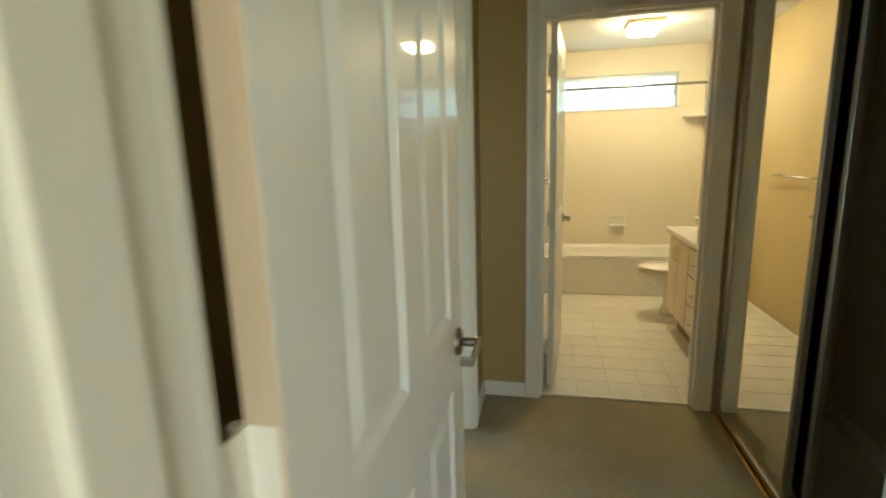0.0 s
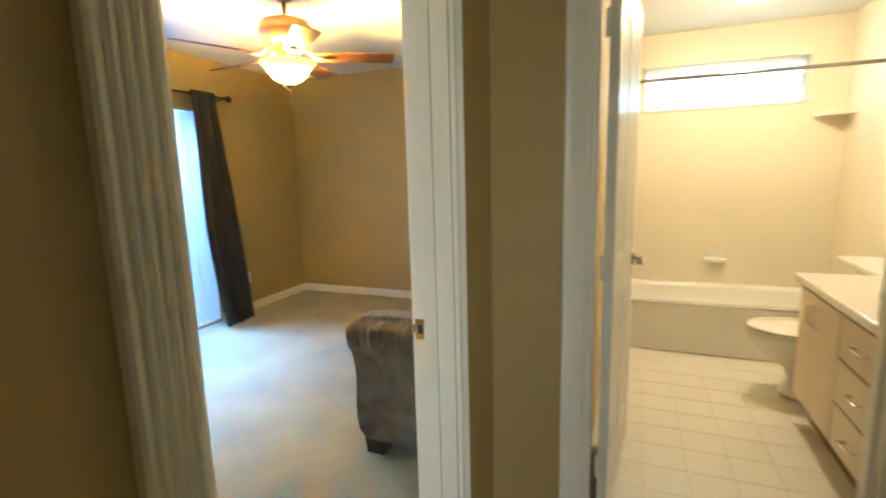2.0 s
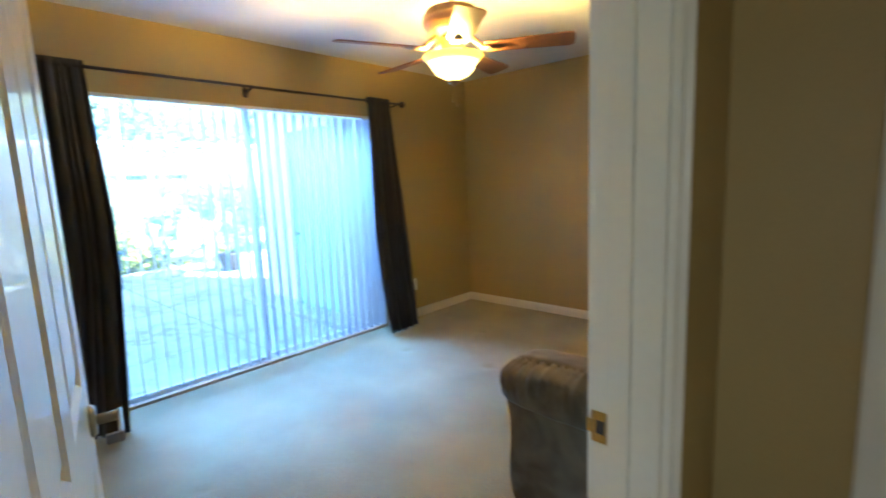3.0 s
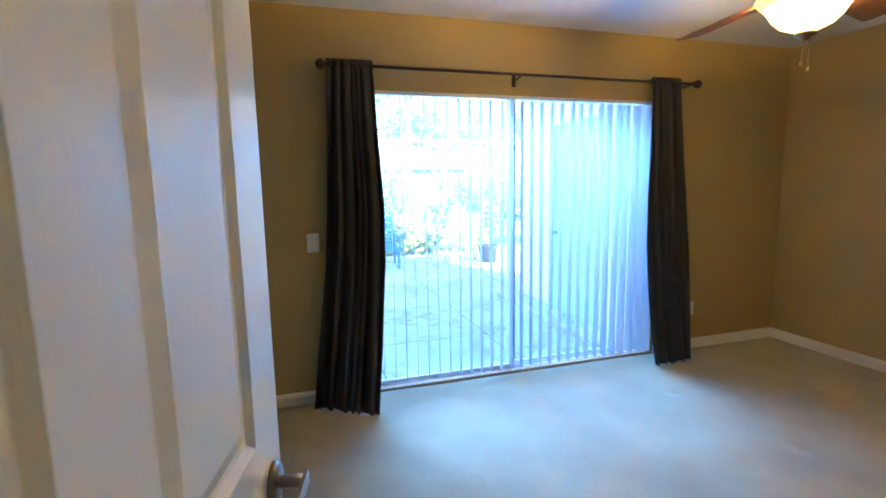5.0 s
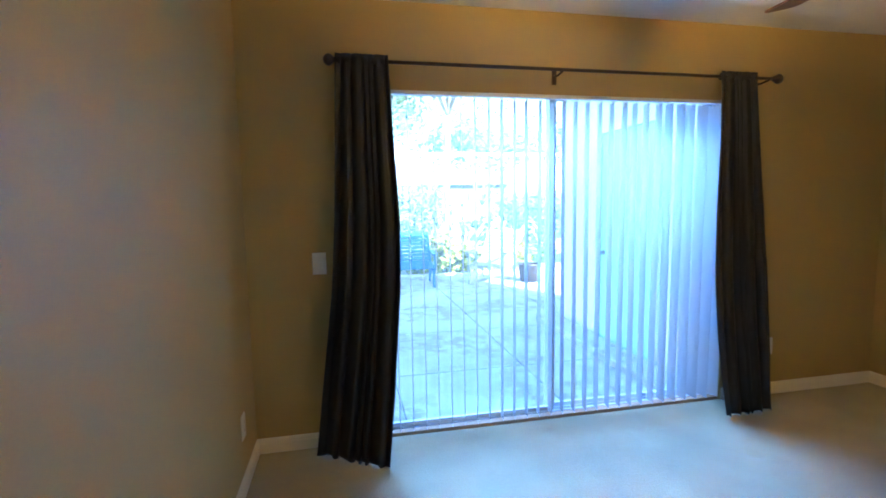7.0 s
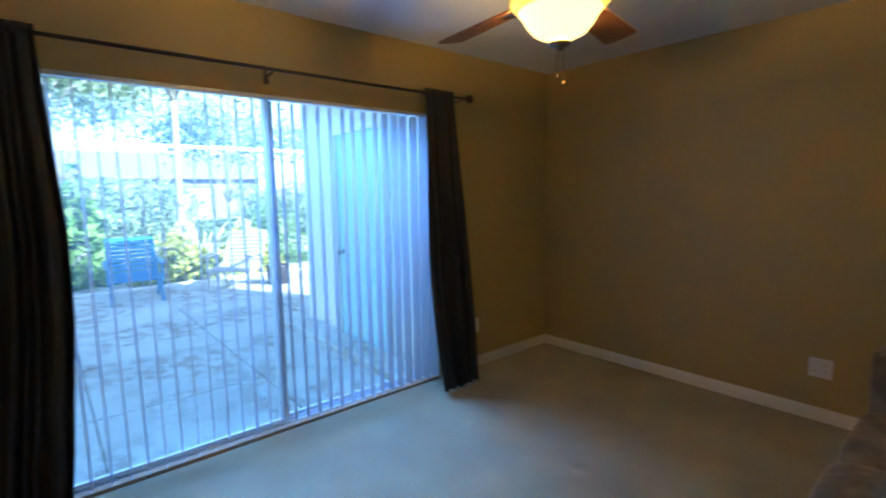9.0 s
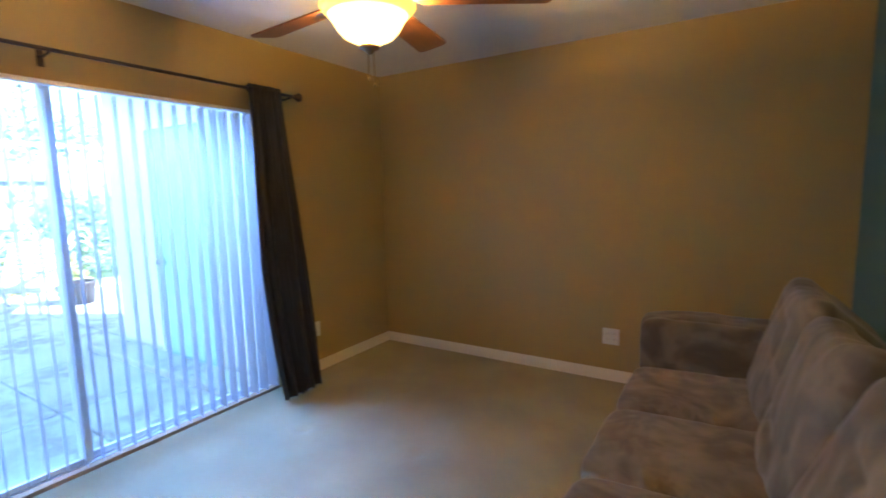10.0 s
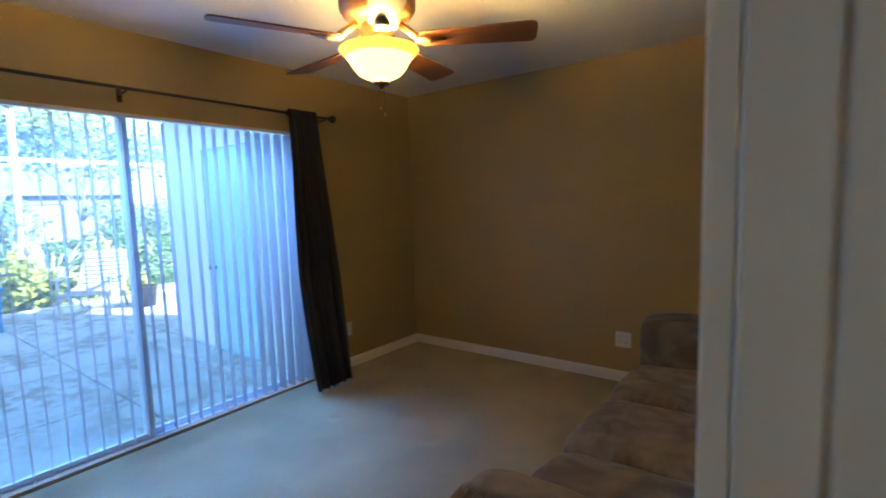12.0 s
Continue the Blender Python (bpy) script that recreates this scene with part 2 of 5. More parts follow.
BLUEPLASTIC = material("blue_plastic", (0.025, 0.17, 0.34), 0.45, vary=0.1, scale=8, fine=60, bump=0.05)
WEATHERED = material("weathered_pale_slats", (0.42, 0.41, 0.38), 0.7, vary=0.15, scale=8, fine=60, bump=0.1)
PALEBARK = material("pale_bark", (0.42, 0.40, 0.36), 0.85, vary=0.3, scale=9, fine=50, bump=0.5, dist=0.01)
PALEBLADE = material("dry_grass_blade", (0.55, 0.58, 0.34), 0.6, vary=0.2, scale=6, fine=60, bump=0.05)
ROOFTILE = material("grey_roof", (0.20, 0.19, 0.18), 0.85, vary=0.2, scale=5, fine=30, bump=0.4)
ROAD = material("pale_road", (0.45, 0.44, 0.42), 0.9, vary=0.1, scale=2, fine=30, bump=0.2)
RED = material("red_paint", (0.50, 0.03, 0.03), 0.3, vary=0.05, bump=0.0)
LEAF_A = leaf_material("tree_leaf", (0.24, 0.34, 0.20))
LEAF_B = leaf_material("croton_leaf", (0.36, 0.40, 0.07), 0.6)
LEAF_D = leaf_material("broad_leaf", (0.16, 0.30, 0.06), 0.6)
LEAF_C = leaf_material("shrub_leaf", (0.16, 0.28, 0.11))
# The pale veil in the patio glass imitates glare from the bright outdoors.
GLASS = pane_glass("veiled_pane_glass", 0.045)
OBSCURE = pane_glass("obscured_pane_glass", 0.75)

# ---- mesh tools ----


def box(x0, x1, y0, y1, z0, z1, bevel=0.0, seg=2):
    bm = bmesh.new()
    bmesh.ops.create_cube(bm, size=1, matrix=Matrix.LocRotScale(((x0 + x1) / 2, (y0 + y1) / 2, (z0 + z1) / 2), None, (abs(x1 - x0), abs(y1 - y0), abs(z1 - z0))))
    if bevel:
        bmesh.ops.bevel(bm, geom=bm.edges[:], offset=bevel, segments=seg, affect="EDGES", profile=0.5)
    return bm


def joined(*bms):
    out = bmesh.new()
    for b in bms:
        me = bpy.data.meshes.new("tmp")
        b.to_mesh(me)
        b.free()
        out.from_mesh(me)
        bpy.data.meshes.remove(me)
    return out


def moved(bm, m):
    bmesh.ops.transform(bm, matrix=m, verts=bm.verts)
    return bm


def tube(points, r, seg=12, taper=None, caps=True):
    """A round bar along points; taper: a radius for each point."""
    bm = bmesh.new()
    pts = [Vector(p) for p in points]
    rings = []
    for i, p in enumerate(pts):
        d = (pts[min(i + 1, len(pts) - 1)] - pts[max(i - 1, 0)]).normalized()
        side = d.cross(Vector((0.13, 0.21, 1)) if abs(d.z) < 0.9 else Vector((1, 0.1, 0))).normalized()
        up = side.cross(d)
        rr = taper[i] if taper else r
        rings.append([bm.verts.new(p + rr * (math.cos(a) * side + math.sin(a) * up)) for a in (2 * math.pi * k / seg for k in range(seg))])
    for a, b in zip(rings, rings[1:]):
        for k in range(seg):
            bm.faces.new((a[k], a[(k + 1) % seg], b[(k + 1) % seg], b[k]))
    if caps:
        bm.faces.new(rings[0][::-1])
        bm.faces.new(rings[-1])
    bmesh.ops.recalc_face_normals(bm, faces=bm.faces)
    return bm


def lathe(profile, seg=40):
    """A turned shape about z from (radius, z) pairs."""
    bm = bmesh.new()
    rings = [[bm.verts.new((max(r, 1e-4) * math.cos(2 * math.pi * k / seg), max(r, 1e-4) * math.sin(2 * math.pi * k / seg), z)) for k in range(seg)] for r, z in profile]
    for a, b in zip(rings, rings[1:]):
        for k in range(seg):
            bm.faces.new((a[k], a[(k + 1) % seg], b[(k + 1) % seg], b[k]))
    bmesh.ops.remove_doubles(bm, verts=bm.verts, dist=2e-4)
    bmesh.ops.recalc_face_normals(bm, faces=bm.faces)
    return bm


def extruded(outline, axis, a, b):
    """A prism: outline in the two axes left over, drawn from a to b along axis (0, 1 or 2)."""
    bm = bmesh.new()

    def at(p, v):
        c = list(p)
        c.insert(axis, v)
        return bm.verts.new(c)
    lo, hi = [at(p, a) for p in outline], [at(p, b) for p in outline]
    n = len(outline)
    for i in range(n):
        bm.faces.new((lo[i], lo[(i + 1) % n], hi[(i + 1) % n], hi[i]))
    bm.faces.new(lo[::-1])
    bm.faces.new(hi)
    bmesh.ops.recalc_face_normals(bm, faces=bm.faces)
    return bm


def pillow(sx, sy, sz, power=0.35, n=18, wrinkle=0.006, seed=0.0, crease=None):
    """A stuffed cushion: a rounded block, full in the middle, with uneven folds."""
    bm = bmesh.new()
    bmesh.ops.create_cube(bm, size=2)
    bmesh.ops.subdivide_edges(bm, edges=bm.edges[:], cuts=n, use_grid_fill=True)
    for v in bm.verts:
        c = v.co.copy()
        q = 1 / power
        length = (abs(c.x) ** q + abs(c.y) ** q + abs(c.z) ** q) ** power
        d = c / length
        v.co = Vector((d.x * sx / 2, d.y * sy / 2, d.z * sz / 2))
    bm.normal_update()
    for v in bm.verts:
        p = v.co
        h = noise.noise(Vector((p.x * 5 + seed, p.y * 5, p.z * 5))) * wrinkle * 1.6 + noise.noise(Vector((p.x * 14, p.y * 14 + seed, p.z * 9))) * wrinkle
        if crease:
            h += crease(p)
        v.co = p + v.normal * h
    return bm


def part(name, bm, mat, parent=None, label="", smooth=False):
    me = bpy.data.meshes.new(name)
    bm.to_mesh(me)
    bm.free()
    if smooth:
        me.polygons.foreach_set("use_smooth", [True] * len(me.polygons))
    me.materials.append(mat)
    ob = new(name, me)
    if parent:
        ob.parent = parent
    return tagged(ob, label)


def thing(name, m, label, category, group="", kind=""):
    ob = new(name)
    ob.empty_display_size = 0.1
    ob.matrix_world = m
    return tagged(ob, label, category, group, kind)


def setting(name, bm, mat, label, category, smooth=False):
    return tagged(part(name, bm, mat, None, label, smooth), "", category, "", "structure")


def piece_mesh(name, bm, mat):
    me = bpy.data.meshes.new(name)
    bm.to_mesh(me)
    bm.free()
    me.materials.append(mat)
    return me


def leaves(n, where, size, seed, long=2.2):
    """Many small bent leaves at the places that where(rng) gives."""
    rng = random.Random(seed)
    verts, faces = [], []
    for i in range(n):
        c = where(rng)
        d = Vector((rng.gauss(0, 1), rng.gauss(0, 1), rng.gauss(0, 0.7))).normalized()
        s = d.cross(Vector((rng.random(), rng.random(), rng.random()))).normalized()
        u = d.cross(s)
        L, W = size * rng.uniform(0.6, 1.3) * long / 2, size * rng.uniform(0.6, 1.2) / 2
        b = len(verts)
        verts += [c - d * L, c - s * W + u * W * 0.3, c + d * L - u * L * 0.2, c + s * W + u * W * 0.3]
        faces += [(b, b + 1, b + 2), (b, b + 2, b + 3)]
    bm = bmesh.new()
    me = bpy.data.meshes.new("tmp")
    me.from_pydata([tuple(v) for v in verts], [], faces)
    bm.from_mesh(me)
    bpy.data.meshes.remove(me)
    return bm


# ---- walls, floors and ceilings ----
CEILING = 2.41
HX, BX, BE = 0.067, -0.048, 0.255      # hall face and bedroom face of the doorway wall; the recessed east wall
JN, JF = 1.618, 2.452                   # the bedroom doorway's two sides
DH = 2.04

WN, WS, WH = 4.53, 2.18, 1.95          # the patio door's opening
WD = WH + 0.085                         # the door frame runs up behind the lintel
setting("wall_west", joined(box(-3.24, -3.091, 1.50, WS, 0, CEILING), box(-3.24, -3.091, WN, 5.92, 0, CEILING), box(-3.116, -3.091, WS, WN, WH, CEILING), box(-3.24, -3.116, WS, WN, WD, CEILING)), TAN, "tan painted wall around the sliding patio door", "wall")
setting("wall_north", box(-3.24, BE + 0.06, 5.80, 5.92, 0, CEILING), TAN, "plain tan painted bedroom wall", "wall")
setting("wall_south", box(-3.091, BX, 1.48, 1.612, 0, CEILING), TAN, "plain tan painted bedroom wall behind the open door", "wall")
setting("wall_east", joined(box(BE, BE + 0.058, 2.965, 5.80, 0, CEILING), box(BX, 0.0125, JF, 2.965, 0, CEILING), box(0.0125, BE + 0.058, 2.93, 2.965, 0, CEILING), box(BX, 0.0125, JN, JF, DH, CEILING)), GREEN, "dark green accent wall behind the sofa", "wall")
setting("wall_hall_west", joined(box(BX, HX, 0.512, JN, 0, CEILING), box(0.0125, HX, JN, JF, DH, CEILING), box(0.0125, HX, JF, 2.83, 0, CEILING)), TAN, "tan painted hall wall with the bedroom doorway", "wall")
setting("wall_bath_front", joined(box(0.0125, 0.385, 2.83, 2.89, 0, CEILING), box(1.203, 2.08, 2.83, 2.89, 0, CEILING), box(0.385, 1.203, 2.83, 2.89, DH, CEILING)), TAN, "tan painted hall wall with the bathroom doorway", "wall")
setting("wall_bath_front_inner", joined(box(0.37, 0.385, 2.89, 2.95, 0, CEILING), box(1.203, 2.08, 2.89, 2.95, 0, CEILING), box(0.385, 1.203, 2.89, 2.95, DH, CEILING)), CREAM, "cream painted inner wall of the bathroom", "wall")
setting("wall_bath_west", box(0.315, 0.37, 2.89, 5.84, 0, CEILING), TOWEL_TAN, "golden tan bathroom wall with a towel bar", "wall")
BWX0, BWX1, BWZ0, BWZ1 = 0.565, 1.722, 1.795, 2.155
setting("wall_bath_back", joined(box(0.37, BWX0, 5.72, 5.84, 0, CEILING), box(BWX1, 2.08, 5.72, 5.84, 0, CEILING), box(BWX0, BWX1, 5.72, 5.84, 0, BWZ0), box(BWX0, BWX1, 5.72, 5.84, BWZ1, CEILING)), CREAM, "cream bathroom wall with a high strip window", "wall")
setting("wall_bath_east", box(1.965, 2.08, 2.95, 5.72, 0, CEILING), CREAM, "cream painted bathroom wall beside the vanity", "wall")
setting("wall_hall_east", joined(box(1.282, 1.42, 0.512, 1.55, 0, CEILING), box(1.282, 1.42, 1.55, 2.83, 2.07, CEILING)), TAN, "tan painted hall wall with the closet opening", "wall")
setting("wall_closet", joined(box(1.83, 1.93, 1.30, 2.83, 0, CEILING), box(1.42, 1.93, 1.20, 1.30, 0, CEILING)), CLOSET, "unlit plain inner walls of the closet", "wall")
setting("wall_entry", joined(box(-1.6, 0.190, 0.40, 0.51, 0, CEILING), box(0.98, 2.3, 0.40, 0.51, 0, CEILING), box(0.190, 0.98, 0.40, 0.51, DH, CEILING)), TAN, "tan painted wall with the entry doorway", "wall")
# Unseen room; both openings are made up to let light into the hall.
setting("wall_entry_room", joined(box(-1.7, -1.6, -2.7, 0.51, 0, CEILING), box(2.3, 2.4, -2.7, -1.35, 0, CEILING), box(2.3, 2.4, -0.95, 0.51, 0, CEILING), box(2.3, 2.4, -1.35, -0.95, 0, 0.9), box(2.3, 2.4, -1.35, -0.95, 2.1, CEILING), box(-1.6, 1.13, -2.7, -2.6, 0, CEILING), box(1.13, 2.3, -2.7, -2.6, 0, 0.9), box(1.13, 2.3, -2.7, -2.6, 2.1, CEILING)), TAN, "unseen plain tan walls with openings added to light the hall", "wall")
setting("ceiling_bedroom", box(-3.24, BE + 0.06, 1.50, 5.92, CEILING, CEILING + 0.1), CEIL, "white textured bedroom ceiling", "ceiling")
setting("ceiling_hall", joined(box(-1.7, 2.4, -2.7, 1.50, CEILING, CEILING + 0.1), box(BE + 0.06, 2.4, 1.50, 2.90, CEILING, CEILING + 0.1)), CEIL, "white textured hall ceiling", "ceiling")
setting("ceiling_bathroom", box(BE + 0.06, 2.4, 2.90, 5.92, CEILING, CEILING + 0.1), CEIL, "white textured bathroom ceiling", "ceiling")
# Unseen slab, added so that the house blocks the sun over the patio.
setting("roof", box(-3.42, 2.9, -3.2, 6.5, CEILING + 0.12, CEILING + 0.42), ROOFTILE, "unseen grey roof slab added to shade the patio", "roof")
setting("exterior_wall", joined(box(-3.30, -3.24, -3.0, WS - 0.01, -0.15, 2.55), box(-3.30, -3.24, WN + 0.01, 6.4, -0.15, 2.55), box(-3.30, -3.24, WS - 0.01, WN + 0.01, WD + 0.01, 2.55)), STUCCO, "white stucco outer wall of the house", "wall")


def carpet_sheet(x0, x1, y0, y1, step, dents):
    """Carpet with the small hollows that furniture feet have left in it."""
    bm = bmesh.new()
    nx, ny = int((x1 - x0) / step), int((y1 - y0) / step)
    bmesh.ops.create_grid(bm, x_segments=nx, y_segments=ny, size=0.5)
    for v in bm.verts:
        v.co = Vector((x0 + (v.co.x + 0.5) * (x1 - x0), y0 + (v.co.y + 0.5) * (y1 - y0), 0))
        v.co.z = 0.003 * noise.noise(v.co * 2.3)
        for dx, dy, r in dents:
            v.co.z -= 0.016 * math.exp(-((v.co.x - dx) ** 2 + (v.co.y - dy) ** 2) / r ** 2)
    return bm


setting("floor", carpet_sheet(-3.095, 0.3, 1.55, 5.81, 0.025, ((-2.457, 4.181, 0.035), (-1.724, 4.30, 0.035), (-2.25, 4.9, 0.03), (-1.9, 2.35, 0.03))), CARPET, "beige cut-pile bedroom carpet with furniture dents", "floor", True)
setting("floor_hall", joined(box(HX - 0.12, 1.93, 0.3, 2.885, -0.1, -0.004), box(-1.7, 2.4, -2.7, 0.3, -0.1, -0.004)), CARPET, "beige hall carpet", "floor")
setting("floor_bathroom", box(0.3, 2.0, 2.885, 5.8, -0.1, -0.0022), GROUT, "bathroom floor bed with brown grout", "floor")
setting("subfloor", box(-3.3, 0.35, 1.45, 5.95, -0.2, -0.03), GROUT, "floor slab under the bedroom", "floor")


# ---- trim ----
def skirting(name, x0, y0, x1, y1, side):
    """A baseboard with a stepped top from one point to another; side: the way its face looks."""
    prof = [(0, 0), (0.013, 0), (0.013, 0.055), (0.010, 0.061), (0.010, 0.069), (0.005, 0.080), (0, 0.082)]
    length = math.hypot(x1 - x0, y1 - y0)
    bm = extruded(prof, 0, 0, length)
    d, f = Vector((x1 - x0, y1 - y0, 0)).normalized(), Vector((*side, 0))
    m = Matrix(((d.x, f.x, 0, x0), (d.y, f.y, 0, y0), (0, 0, 1, 0), (0, 0, 0, 1)))
    moved(bm, m)
    bmesh.ops.recalc_face_normals(bm, faces=bm.faces)
    return setting(name, bm, TRIM, "cream painted moulded baseboard", "baseboard")


skirting("baseboard", -3.091, 5.80, BE, 5.80, (0, -1))
skirting("baseboard", -3.091, 1.612, -3.091, WS - 0.02, (1, 0))
skirting("baseboard", -3.091, WN + 0.02, -3.091, 5.787, (1, 0))
skirting("baseboard", -3.078, 1.612, BX - 0.03, 1.612, (0, 1))
skirting("baseboard", BE, 2.965, BE, 5.787, (-1, 0))
skirting("baseboard", BX, 2.52, BX, 2.965, (-1, 0))
skirting("baseboard", HX, 0.512, HX, JN - 0.078, (1, 0))
skirting("baseboard", HX, JF + 0.075, HX, 2.83, (1, 0))
skirting("baseboard", HX + 0.013, 2.83, 0.308, 2.83, (0, -1))
skirting("baseboard", 1.83, 1.30, 1.83, 2.83, (-1, 0))


def flutes(w, t):
    """Profile of a fluted casing: w wide, t thick, with round grooves along it."""
    pts = [(0, 0), (0, t * 0.75), (w * 0.06, t)]
    for k in range(4):
        a = w * (0.14 + 0.19 * k)
        pts += [(a, t), (a + w * 0.03, t * 0.72), (a + w * 0.08, t * 0.60), (a + w * 0.13, t * 0.72), (a + w * 0.15, t)]
    return pts + [(w * 0.94, t), (w, t * 0.75), (w, 0)]


def casing(name, prof, place, height, wide, label, near=None):
    """A door surround: two uprights and a head of one moulded profile. place turns (along, out, up) into the world."""
    w = prof[-1][0]
    near = near or prof
    left = moved(extruded(near, 2, 0, height + w), Matrix.Translation((-near[-1][0], 0, 0)))
    right = moved(extruded(prof, 2, 0, height + w), Matrix.Translation((wide, 0, 0)))
    head = moved(extruded(prof, 2, 0, wide), Matrix(((0, 0, 1, 0), (0, 1, 0, 0), (1, 0, 0, height), (0, 0, 0, 1))))
    bm = moved(joined(left, right, head), place)
    bmesh.ops.recalc_face_normals(bm, faces=bm.faces)
    return setting(name, bm, TRIM, label, "door casing")


def jamb(name, x0, x1, y0, y1, height, across, stop):
    """A door lining with a stop bead: across 'y' for an opening along y in a wall that faces x."""
    t, s = 0.012, 0.011
    if across == "y":
        a, b = stop
        bms = [box(x0, x1, y0 - 0.001, y0 + t, 0, height, 0.0028, 3), box(x0, x1, y1 - t, y1 + 0.001, 0, height, 0.0028, 3), box(x0, x1, y0 + t, y1 - t, height - t, height + 0.001),
               box(a, b, y0 + t - 0.003, y0 + t + s, 0, height - t, 0.0025, 3), box(a, b, y1 - t - s, y1 - t + 0.003, 0, height - t, 0.0025, 3), box(a, b, y0 + t + s, y1 - t - s, height - t - s, height - t)]
    else:
        a, b = stop
        bms = [box(x0 - 0.001, x0 + t, y0, y1, 0, height), box(x1 - t, x1 + 0.001, y0, y1, 0, height), box(x0 + t, x1 - t, y0, y1, height - t, height + 0.001),
               box(x0 + t, x0 + t + s, a, b, 0, height - t), box(x1 - t - s, x1 - t, a, b, 0, height - t), box(x0 + t + s, x1 - t - s, a, b, height - t - s, height - t)]
    return setting(name, joined(*bms), TRIM, "cream painted door lining with a stop bead", "door frame")


OGEE = [(0, 0), (0, 0.012), (0.006, 0.015), (0.016, 0.013), (0.030, 0.013), (0.050, 0.016), (0.066, 0.018), (0.073, 0.016), (0.075, 0.010), (0.075, 0)]
casing("trim_bedroom_hall", flutes(0.064, 0.017), Matrix(((0, 1, 0, HX), (1, 0, 0, JN), (0, 0, 1, 0), (0, 0, 0, 1))), DH, JF - JN, "cream painted fluted casing of the bedroom doorway", flutes(0.077, 0.017))
jamb("door_frame_bedroom", BX - 0.002, HX + 0.002, JN, JF, DH, "y", (-0.0185, 0.020))
setting("trim_bedroom_inner", joined(box(BX - 0.016, BX, JF - 0.004, JF + 0.055, 0, DH + 0.06, 0.004), box(BX - 0.016, BX, JN - 0.0, JF - 0.004, DH, DH + 0.06, 0.004)), TRIM, "cream painted casing on the bedroom side of the doorway", "door casing")
casing("trim_bathroom", OGEE, Matrix(((1, 0, 0, 0.385), (0, -1, 0, 2.83), (0, 0, 1, 0), (0, 0, 0, 1))), DH, 0.818, "cream painted moulded casing of the bathroom doorway")
jamb("door_frame_bathroom", 0.385, 1.203, 2.828, 2.952, DH, "x", (2.87, 2.905))
jamb("door_frame_entry", 0.190, 0.98, 0.398, 0.512, DH, "x", (0.425, 0.468))
casing("trim_entry", OGEE, Matrix(((1, 0, 0, 0.190), (0, -1, 0, 0.40), (0, 0, 1, 0), (0, 0, 0, 1))), DH, 0.790, "cream painted moulded casing of the entry doorway")
setting("trim_entry_hall", joined(box(0.126, 0.202, 0.512, 0.528, 0, DH + 0.07, 0.003), box(0.972, 1.04, 0.512, 0.528, 0, DH + 0.07, 0.003), box(0.202, 0.972, 0.512, 0.528, DH - 0.01, DH + 0.07, 0.003)), TRIM, "cream painted casing on the hall side of the entry", "door casing")
setting("trim_closet", joined(box(1.266, 1.282, 1.495, 1.555, 0, 2.13, 0.004), box(1.266, 1.282, 1.555, 2.80, 2.07, 2.13, 0.004), box(1.282, 1.42, 1.55, 1.565, 0, 2.07)), TRIM, "cream painted casing of the closet opening", "closet casing")
setting("threshold", box(0.397, 1.191, 2.868, 2.893, -0.01, 0.006, 0.003), TRIM, "narrow pale strip between carpet and tile", "threshold")


# ---- doors ----
def lever_handle(parent, x, y, z, out, toward):
    """A lever: round rose, neck and a flat bar that turns back at its end. out: +1 or -1 along y; toward: +1 or -1 along x."""
    h = part("door_handle", joined(moved(lathe([(0, 0), (0.032, 0), (0.032, 0.006), (0.027, 0.011), (0, 0.011)], 28), pose(x, y, z, -90 * out)),
                                   tube([(x, y + out * 0.008, z), (x, y + out * 0.052, z)], 0.0105, 14)), NICKEL, parent, "satin nickel lever handle", True)
    x0, x1 = sorted((x - toward * 0.012, x + toward * 0.112))
    y0, y1 = sorted((y + out * 0.046, y + out * 0.055))
    bar = box(x0, x1, y0, y1, z - 0.0105, z + 0.0105, 0.0028, 3)
    e0, e1 = sorted((x + toward * 0.104, x + toward * 0.1125))
    r0, r1 = sorted((y + out * 0.026, y + out * 0.048))
    part("lever", joined(bar, box(e0, e1, r0, r1, z - 0.010, z + 0.010, 0.0025, 2)), NICKEL, h)


